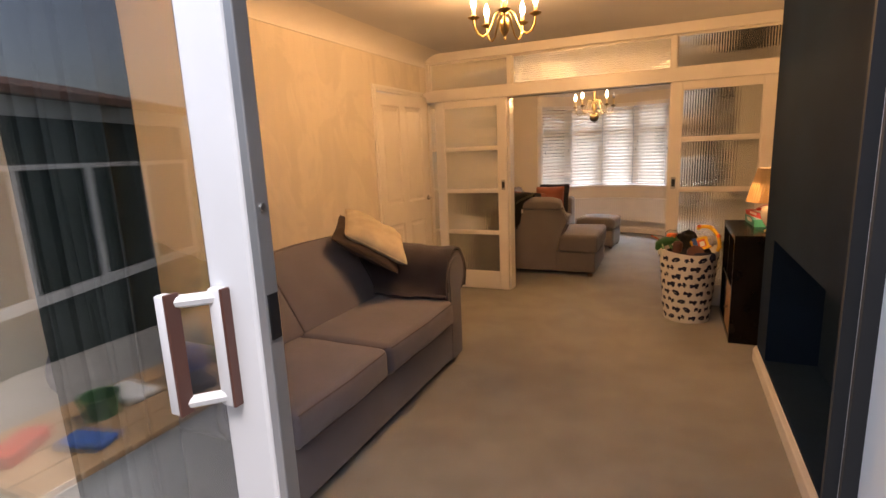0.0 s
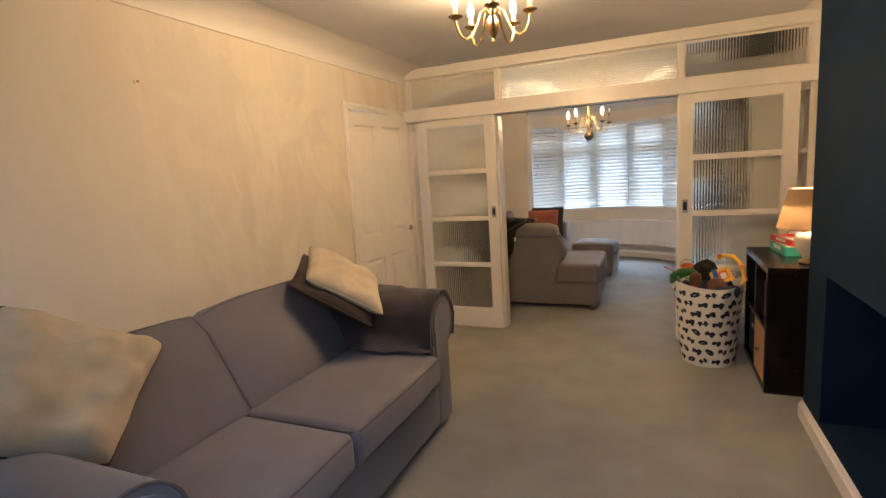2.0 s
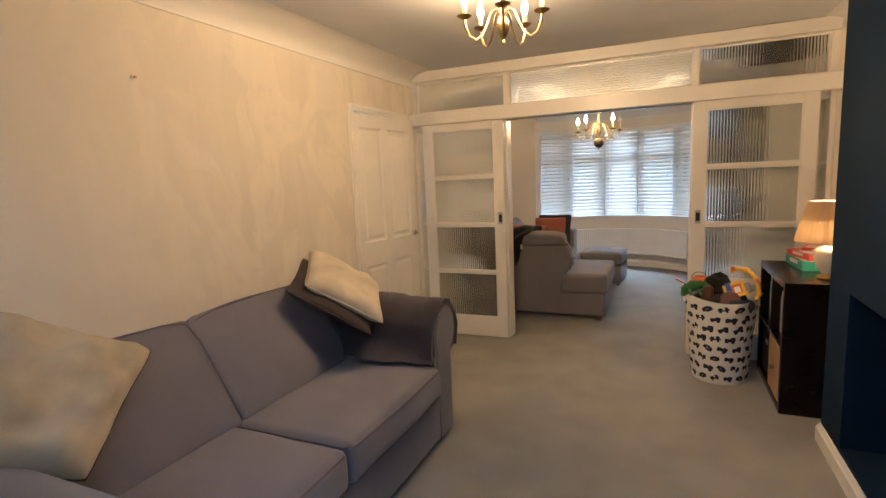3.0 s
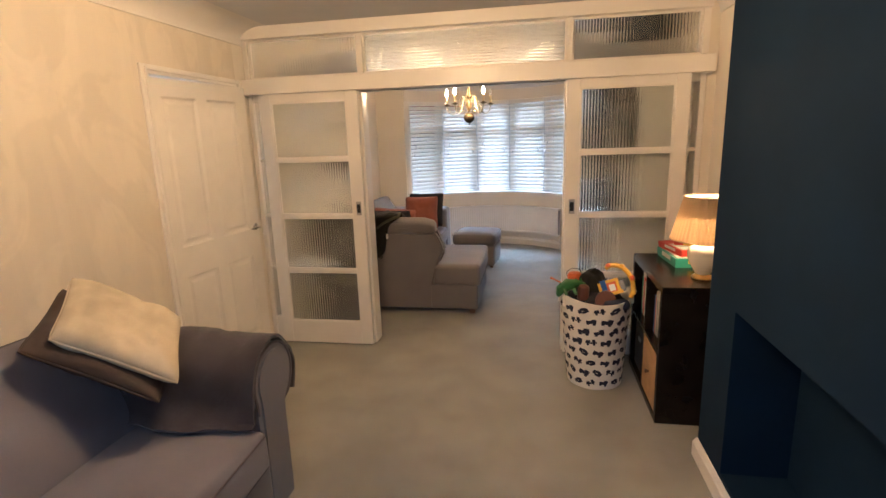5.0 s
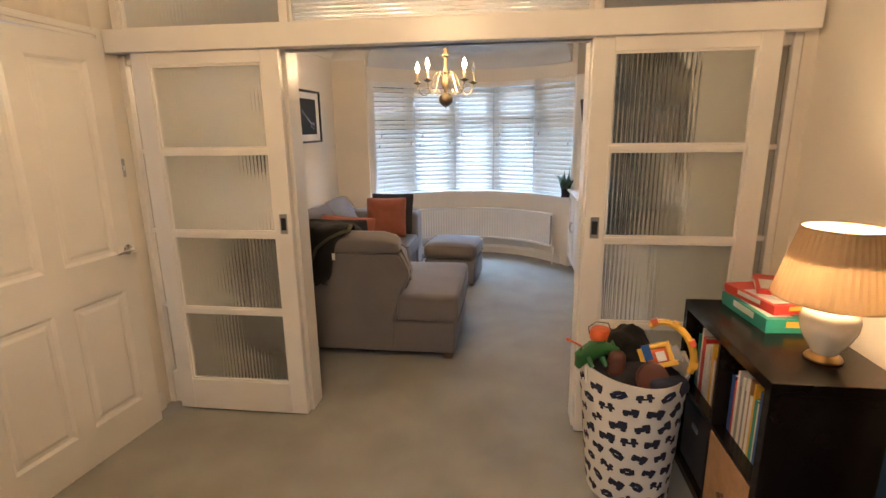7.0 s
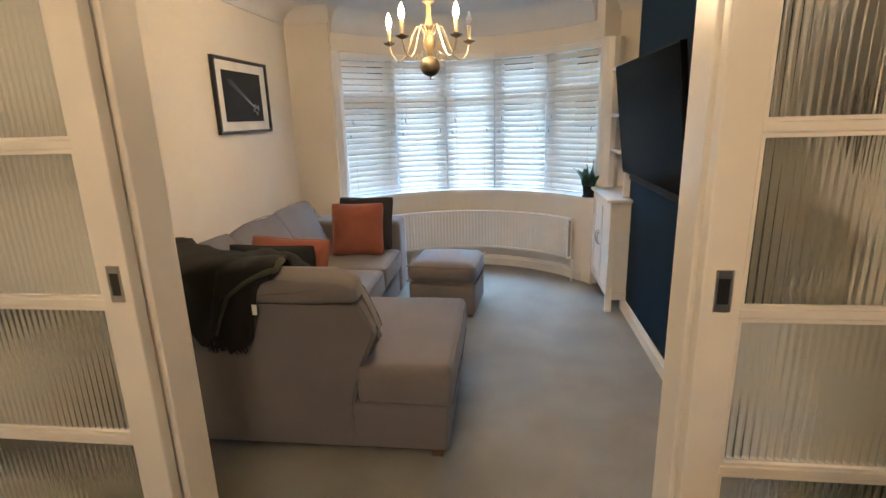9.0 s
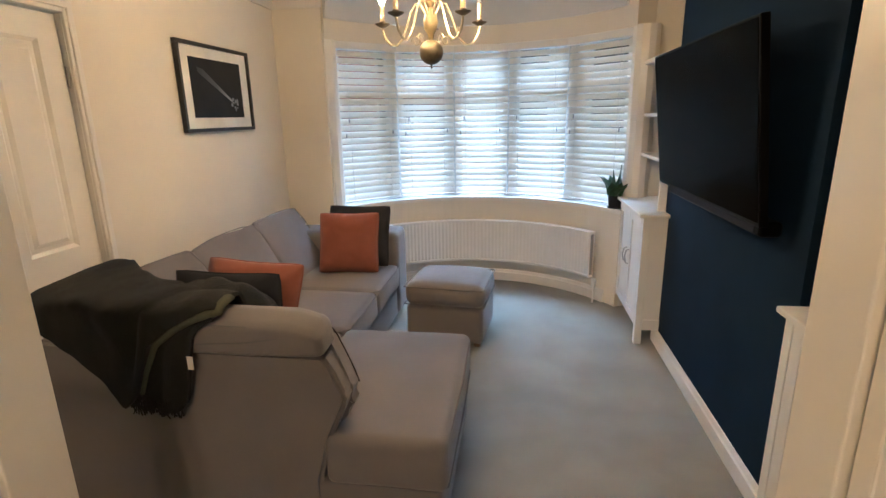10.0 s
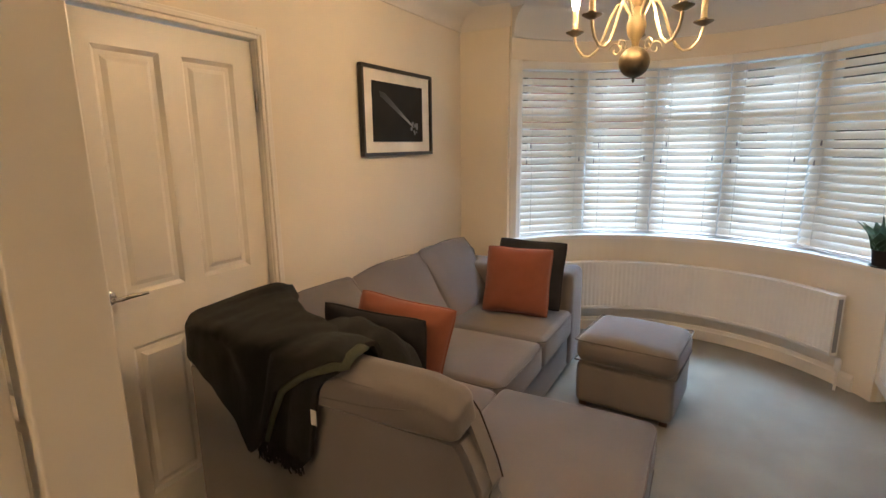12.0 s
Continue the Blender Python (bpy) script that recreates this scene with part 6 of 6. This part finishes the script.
def wall_picture():
    ob = thing("picture_frame", (XL, 7.455, 1.64), "black-framed print with a white mount, a pale streak on black", "picture")
    w, h = 0.37, 0.245
    bm = bmesh.new()
    t = 0.020
    box(bm, 0.002, 0.030, -w, w, h - t, h, bev=0.002)
    box(bm, 0.002, 0.030, -w, w, -h, -h + t, bev=0.002)
    box(bm, 0.002, 0.030, -w, -w + t, -h + t, h - t, bev=0.002)
    box(bm, 0.002, 0.030, w - t, w, -h + t, h - t, bev=0.002)
    part("frame", bm, M["black"], ob)
    part("mount", B(0.004, 0.014, -w + t, w - t, -h + t, h - t), M["mount"], ob)
    pr = part("print", B(0.0142, 0.0165, -0.265, 0.265, -0.165, 0.165), M["photo"], ob, "dark photograph of a pale light beam")
    bm = bmesh.new()
    vs = [bm.verts.new((0.0172, y, z)) for y, z in ((-0.20, 0.115), (-0.14, 0.105), (0.13, -0.055), (0.165, -0.085), (0.10, -0.055), (-0.19, 0.085))]
    bm.faces.new(vs)
    part("light_streak", bm, M["streak"], pr)
    bm = bmesh.new()
    rng = random.Random(5)
    for k in range(14):
        y, z = 0.165 + rng.uniform(-0.035, 0.035), -0.09 + rng.uniform(-0.03, 0.04)
        s = rng.uniform(0.004, 0.011)
        box(bm, 0.0168, 0.0176, y - s, y + s, z - s, z + s)
    part("figure_shape", bm, M["grey_card"], pr)


wall_picture()


def low_cabinet(y0, y1, label, x0=0.60, top=0.86):
    ob = thing("cabinet", (0, 0, 0), label, "cabinet", "white cabinets in the alcoves")
    m = M["whitecab"]
    x1 = 1.175
    part("top", B(x0 - 0.03, x1, y0 - 0.02, y1 + 0.0, top - 0.022, top, bev=0.006, seg=3), m, ob)
    part("carcass", B(x0 + 0.018, x1 - 0.02, y0 + 0.012, y1 - 0.012, 0.10, top - 0.022), m, ob)
    for y in (y0 + 0.008, y1 - 0.053):
        part("corner_post", B(x0, x0 + 0.045, y, y + 0.045, 0, top - 0.022, bev=0.003), m, ob)
    part("side_rail", B(x0 + 0.045, x1 - 0.06, y0 + 0.004, y0 + 0.014, 0.10, 0.17, bev=0.002), m, ob)
    ym = (y0 + y1) / 2
    for a, b, hy in ((y0 + 0.06, ym - 0.002, ym - 0.035), (ym + 0.002, y1 - 0.06, ym + 0.035)):
        d = bmesh.new()
        z0, z1 = 0.12, top - 0.04
        s = 0.055
        box(d, x0, x0 + 0.018, a, a + s, z0, z1, bev=0.002)
        box(d, x0, x0 + 0.018, b - s, b, z0, z1, bev=0.002)
        box(d, x0, x0 + 0.018, a + s, b - s, z0, z0 + s, bev=0.002)
        box(d, x0, x0 + 0.018, a + s, b - s, z1 - s, z1, bev=0.002)
        box(d, x0 + 0.008, x0 + 0.0175, a + s, b - s, z0 + s, z1 - s)
        dd = part("door", d, m, ob)
        zc = 0.50
        part("handle", tube(bmesh.new(), [(x0, hy, zc + 0.05), (x0 - 0.018, hy, zc + 0.045), (x0 - 0.026, hy, zc), (x0 - 0.018, hy, zc - 0.045), (x0, hy, zc - 0.05)], 0.0045, 8), M["steel"], dd, "curved steel bow handle", smooth=True)
    return ob


low_cabinet(7.635, 8.375, "white two-door cabinet with steel bow handles in the window alcove")
low_cabinet(5.33, 6.11, "white two-door cabinet beside the navy chimney breast", 0.68)


def alcove_shelves():
    ob = thing("wall_shelves", (0, 0, 0), "white built-in alcove shelves over the cabinet", "shelving")
    m = M["whitecab"]
    part("upright", B(0.70, 1.198, 8.345, 8.372, 0.861, 1.77, bev=0.002), m, ob)
    part("upright", B(0.70, 1.198, 7.728, 7.75, 0.861, 1.77, bev=0.002), m, ob)
    part("top", B(0.68, 1.198, 7.724, 8.378, 1.77, 1.80, bev=0.006), m, ob)
    for z in (1.17, 1.44):
        part("shelf", B(0.70, 1.198, 7.75, 8.345, z - 0.011, z + 0.011, bev=0.002), m, ob)
    part("back", B(1.186, 1.198, 7.75, 8.345, 0.861, 1.77), m, ob)
    pf = thing("photo_frame", (0.86, 8.10, 1.1815), "white photo frame leaning on the alcove shelf", "photo frame", rz=-40)
    pf.rotation_euler = (radians(-10), 0, radians(-50))
    part("frame", box(box(box(B(-0.08, 0.08, -0.008, 0.008, 0, 0.02, bev=0.002), -0.08, 0.08, -0.008, 0.008, 0.20, 0.22, bev=0.002), -0.08, -0.06, -0.008, 0.008, 0.02, 0.20, bev=0.002), 0.06, 0.08, -0.008, 0.008, 0.02, 0.20, bev=0.002), m, pf)
    part("photo", B(-0.06, 0.06, -0.002, 0.004, 0.02, 0.20), M["photo"], pf)
    p2 = thing("photo_frame", (0.86, 8.14, 1.4515), "pale photo frame on the upper alcove shelf", "photo frame")
    p2.rotation_euler = (radians(-8), 0, radians(-60))
    part("frame", B(-0.06, 0.06, -0.008, 0.008, 0, 0.17, bev=0.002), m, p2)
    part("photo", B(-0.045, 0.045, -0.0095, -0.0075, 0.02, 0.15), M["beige"], p2)
    cd = thing("candle_jar", (0.84, 8.10, 0.861), "amber glass candle jar on the white cabinet", "candle")
    part("jar", lathe(bmesh.new(), [(0.032, 0), (0.036, 0.01), (0.036, 0.085), (0.03, 0.09)], n=20), M["wood"], cd, smooth=True)


alcove_shelves()


def near_shelves():
    ob = thing("wall_shelves", (0, 0, 0), "white built-in alcove shelves with dark boxes and books", "shelving")
    m = M["whitecab"]
    part("upright", B(0.80, 1.198, 6.118, 6.14, 0.861, 1.98, bev=0.002), m, ob)
    part("upright", B(0.80, 1.198, 5.33, 5.352, 0.861, 1.98, bev=0.002), m, ob)
    for z in (1.17, 1.44, 1.72, 1.97):
        part("shelf", B(0.80, 1.198, 5.352, 6.118, z - 0.011, z + 0.011, bev=0.002), m, ob)
    for y, z, h, w, c, lab in ((5.52, 1.182, 0.16, 0.10, "charcoal", "dark storage box on the alcove shelf"), (5.80, 1.182, 0.10, 0.16, "grey_card", "grey box on the alcove shelf"),
                               (5.60, 1.452, 0.20, 0.12, "brown", "dark brown box on the alcove shelf"), (5.92, 1.452, 0.14, 0.09, "charcoal", "dark storage box on the alcove shelf"),
                               (5.55, 1.732, 0.15, 0.14, "grey_card", "grey box on the alcove shelf"), (5.70, 0.861, 0.12, 0.14, "charcoal", "dark storage box on the white cabinet")):
        b = thing("storage_box", (0.98, y, z), lab, "storage box")
        part("body", B(-0.12, 0.12, -w, w, 0, h * 0.75, bev=0.004), M[c], b)
        part("lid", B(-0.125, 0.125, -w - 0.004, w + 0.004, h * 0.75, h, bev=0.004), M[c], b)


near_shelves()


def plant():
    ob = thing("potted_plant", (0.565, 8.38, 0.766), "small snake plant with stiff dark green leaves on the window sill", "plant")
    part("pot", lathe(bmesh.new(), [(0.040, 0), (0.048, 0.01), (0.056, 0.085), (0.058, 0.095), (0.050, 0.095), (0.046, 0.075)], n=20, cap=False), M["charcoal"], ob, "small dark grey pot", smooth=True)
    part("saucer", lathe(bmesh.new(), [(0.055, 0), (0.062, 0.008), (0.058, 0.010)], n=20), M["charcoal"], ob, smooth=True)
    part("soil", lathe(bmesh.new(), [(0.046, 0.07), (0.046, 0.08)], n=16), M["bark"], ob)
    rng = random.Random(8)
    for k in range(12):
        a = k * 2.4
        lean = 0.1 + (0.75 + 0.25 * rng.random()) * (k % 4 > 0)
        ln = rng.uniform(0.17, 0.25) * (1.0 if lean < 0.5 else 0.85)
        bm = bmesh.new()
        rows = []
        for i in range(7):
            t = i / 6
            w = 0.034 * (1 - t ** 2.6) * (0.7 + 0.6 * math.sin(math.pi * min(1, t + 0.2))) * 1.35 + 0.0006
            c = Vector((math.cos(a) * (0.016 + lean * 0.125 * t ** 1.2), math.sin(a) * (0.016 + lean * 0.125 * t ** 1.2), 0.08 + ln * t * (1 - 0.25 * lean * t)))
            sd = Vector((-math.sin(a), math.cos(a), 0)) * w
            inw = Vector((-math.cos(a), -math.sin(a), 0)) * (-0.004)
            rows.append([c - sd, c + inw, c + sd])
        part("leaf", sheet([[tuple(q) for q in r] for r in rows], 0.0025), M["leaf"], ob, smooth=True)


plant()


def television():
    ob = thing("television", (0.60, 6.90, 1.41), "large black flat-screen television on a wall bracket, switched off", "television")
    ob.rotation_euler = (0, radians(-7), radians(0))
    w, h = 0.625, 0.34
    part("casing", B(0.0, 0.03, -w, w, -h, h, bev=0.004), M["tv_case"], ob)
    part("screen", B(-0.002, 0.001, -w + 0.010, w - 0.010, -h + 0.016, h - 0.010), M["screen"], ob, "glossy black screen")
    part("back_box", B(0.03, 0.055, -0.35, 0.35, -0.26, 0.16, bev=0.01), M["tv_case"], ob)
    part("badge", B(-0.0035, -0.001, -0.03, 0.03, -h + 0.004, -h + 0.010), M["charcoal"], ob)
    br = thing("wall_bracket", (0.745, 6.90, 1.42), "black steel wall bracket behind the television", "bracket")
    part("plate", B(-0.012, 0.0, -0.2, 0.2, -0.12, 0.12, bev=0.002), M["tv_case"], br)
    part("arm", B(-0.07, -0.012, -0.02, 0.02, -0.03, 0.03, bev=0.002), M["tv_case"], br)
    sb = thing("soundbar", (0.70, 6.88, 1.055), "slim black soundbar mounted below the television", "soundbar")
    part("body", rbox(-0.035, 0.043, -0.56, 0.56, -0.028, 0.028, 0.016, m=3), M["tv_case"], sb, smooth=True)
    part("grille", B(-0.037, -0.034, -0.52, 0.52, -0.018, 0.018), M["charcoal"], sb)
    part("light", B(-0.0375, -0.0365, 0.30, 0.38, 0.012, 0.015), M["white"], sb)


television()


# ---- outside ----
def outside():
    solid("ground", B(-60, 60, -60, 80, -0.35, -0.25), M["grass"], "rough lawn", kind="structure")
    solid("road", B(-60, 60, 15.5, 21.5, -0.25, -0.21), M["asphalt"], "grey asphalt street", kind="structure")
    solid("pavement", B(-60, 60, 13.4, 15.5, -0.25, -0.11), M["paving"], "concrete pavement with a raised kerb", kind="structure")
    solid("pavement", B(-60, 60, 21.5, 23.5, -0.25, -0.11), M["paving"], "concrete pavement with a raised kerb", kind="structure")
    solid("patio", B(-4, 4, -2.6, 0.62, -0.25, -0.06), M["paving"], "grey concrete patio", kind="structure")
    # houses across the street
    for k, x in enumerate((-17, -7.5, 2, 11.5)):
        hs = thing("house", (x, 28, -0.25), "red brick semi-detached house with a tiled roof across the street", "house", "houses across the street")
        part("wall", B(-4.4, 4.4, 0, 7, 0, 5.4), M["brick"] if k % 2 else M["render_white"], hs)
        bm = prism(bmesh.new(), [(-0.4, 5.4), (3.5, 8.2), (7.4, 5.4)], "x", -4.7, 4.7)
        part("roof", bm, M["roof_tile"], hs)
        part("chimney", B(3.2, 4.0, 3.0, 3.9, 6.8, 8.9), M["brick"], hs)
        for wx in (-2.6, 0.9):
            for wz in (1.0, 3.6):
                wn_ = part("window", box(box(box(B(wx, wx + 0.09, -0.05, 0.03, wz, wz + 1.3), wx + 1.7, wx + 1.79, -0.05, 0.03, wz, wz + 1.3), wx, wx + 1.79, -0.05, 0.03, wz - 0.08, wz), wx, wx + 1.79, -0.05, 0.03, wz + 1.3, wz + 1.38), M["upvc"], hs)
                part("pane", B(wx + 0.09, wx + 1.7, -0.02, -0.01, wz, wz + 1.3), M["screen"], wn_)
        part("door", B(3.2, 4.1, -0.04, 0.02, 0.1, 2.2), M["navy"], hs)


def leaf_cloud(bm, centre, radius, n, size, rng):
    for _ in range(n):
        d = Vector((rng.gauss(0, 1), rng.gauss(0, 1), rng.gauss(0, 1))).normalized() * (rng.random() ** 0.4)
        c = Vector(centre) + Vector((d.x * radius[0], d.y * radius[1], d.z * radius[2]))
        a = Vector((rng.gauss(0, 1), rng.gauss(0, 1), rng.gauss(0, 1))).normalized() * size * rng.uniform(0.6, 1.2)
        b = a.orthogonal().normalized() * size * 0.45
        bm.faces.new([bm.verts.new(q) for q in (c - a, c + b, c + a, c - b)])


def tree(at, h, spread, seed):
    rng = random.Random(seed)
    ob = thing("tree", at, "leafy green broadleaf street tree", "tree")
    bm = bmesh.new()
    tube(bm, [(0, 0, 0), (0.05, 0, h * 0.25), (0.0, 0.05, h * 0.5), (0.1, 0, h * 0.8)], [0.16, 0.13, 0.09, 0.03], 10)
    for k in range(7):
        a = k * 2.1
        z = h * (0.35 + 0.06 * k)
        tube(bm, [(0.03, 0, z), (math.cos(a) * spread * 0.4, math.sin(a) * spread * 0.4, z + h * 0.12), (math.cos(a) * spread * 0.75, math.sin(a) * spread * 0.75, z + h * 0.16)], [0.06, 0.035, 0.012], 6)
    part("trunk", bm, M["bark"], ob, smooth=True)
    bm = bmesh.new()
    for k in range(11):
        a = k * 2.4
        rr = spread * rng.uniform(0.2, 0.75)
        leaf_cloud(bm, (math.cos(a) * rr, math.sin(a) * rr, h * rng.uniform(0.5, 0.95)), (spread * 0.42, spread * 0.42, h * 0.13), 520, 0.11, rng)
    part("crown", bm, M["foliage"], ob)


def garden():
    """Back garden behind the walker, which the patio glass mirrors."""
    rng = random.Random(31)
    fence = thing("garden_fence", (0, -6.0, -0.25), "weathered timber board fence at the back of the garden", "fence")
    me = finish("board", B(-0.07, 0.07, 0, 0.02, 0, 1.8), M["fence"])
    for k in range(70):
        b = new("board", me)
        b.location = (-5.2 + k * 0.15, (k % 2) * 0.012, 0)
        b.parent = fence
    for k in range(5):
        part("post", B(-5.25 + k * 2.6, -5.15 + k * 2.6, -0.12, 0.0, 0, 1.9), M["fence"], fence)
    hedge = bmesh.new()
    for k in range(26):
        leaf_cloud(hedge, (-5 + k * 0.4, -5.2 + rng.uniform(-0.2, 0.2), 0.7 + rng.uniform(-0.1, 0.5)), (0.5, 0.45, 0.95), 420, 0.06, rng)
    solid("hedge", hedge, M["foliage"], "dense dark green hedge before the fence", "hedge", kind="stuff")
    pl = thing("planter_bench", (-1.58, -0.14, -0.06), "white garden storage bench with a timber top", "bench", rz=90)
    part("body", B(-0.7, 0.7, -0.25, 0.25, 0, 0.52, bev=0.01), M["upvc"], pl)
    for k in range(4):
        part("board", B(-0.74, 0.74, -0.27 + k * 0.14, -0.14 + k * 0.14, 0.52, 0.545, bev=0.004), M["wood"], pl)
    for k, (x, y, sx, sy, sz, c, lab) in enumerate(((0.62, 0.05, 0.05, 0.10, 0.05, "red", "red box of garden oddments"), (0.50, -0.12, 0.09, 0.05, 0.03, "blue", "blue plastic tray on the bench"), (0.20, 0.10, 0.10, 0.06, 0.03, "white", "white plastic tray on the bench"), (0.05, -0.10, 0.08, 0.07, 0.04, "charcoal", "dark bag lying on the bench"), (-0.22, 0.08, 0.09, 0.06, 0.05, "green", "green garden bag on the bench"))):
        cl = thing("garden_box", (-1.58 - y, -0.14 + x, 0.485), lab, "box", rz=17 * k - 30)
        part("body", rbox(-sx, sx, -sy, sy, 0, sz, 0.012, m=3, wob=0.006, seed=k), M[c], cl, smooth=True)
    for x, c, sz, lab in ((-0.4, "red", 0.10, "red plastic garden tub on the bench"), (-0.05, "blue", 0.08, "blue plastic garden tub on the bench"), (0.35, "green", 0.07, "green plastic garden tub on the bench")):
        tb = thing("garden_tub", (-1.62, -0.14 + x, 0.485), lab, "tub")
        part("tub", lathe(bmesh.new(), [(sz * 0.8, 0.0), (sz, sz * 1.2), (sz * 1.06, sz * 1.22), (sz * 0.9, sz * 1.18), (sz * 0.75, 0.02)], n=20), M[c], tb, smooth=True)
    # a low summerhouse by the side fence, added to put pale bands in the patio glass
    sh = thing("summerhouse", (-4.9, -1.3, -0.25), "stand-in summerhouse, dark panels and white rails for the patio glass to mirror", "summerhouse", rz=-20)
    part("wall", B(-0.6, 0.6, -1.5, 1.5, 0, 2.2), M["curtain"], sh)
    part("roof", prism(bmesh.new(), [(-0.75, 2.2), (0.75, 2.2), (0.75, 2.26), (-0.75, 2.6)], "y", -1.65, 1.65), M["roof_tile"], sh)
    for z0, z1 in ((2.06, 2.22), (1.66, 1.70), (0.62, 0.70)):
        part("rail", B(0.6, 0.64, -1.52, 1.52, z0, z1), M["upvc"], sh)
    for k in range(5):
        part("post", B(0.6, 0.63, -1.52 + k * 0.74, -1.46 + k * 0.74, 0.7, 1.66), M["upvc"], sh)
        if k < 4:
            part("pane", B(0.602, 0.61, -1.46 + k * 0.74, -0.78 + k * 0.74, 0.7, 1.66), M["glass"], sh)


outside()
tree((3.6, 15.0, -0.25), 6.5, 2.3, 1)
tree((-9.5, 14.6, -0.25), 6.0, 2.0, 2)
tree((-2.6, -4.2, -0.25), 4.5, 1.6, 3)
tree((2.4, -4.8, -0.25), 5.0, 1.8, 4)
garden()
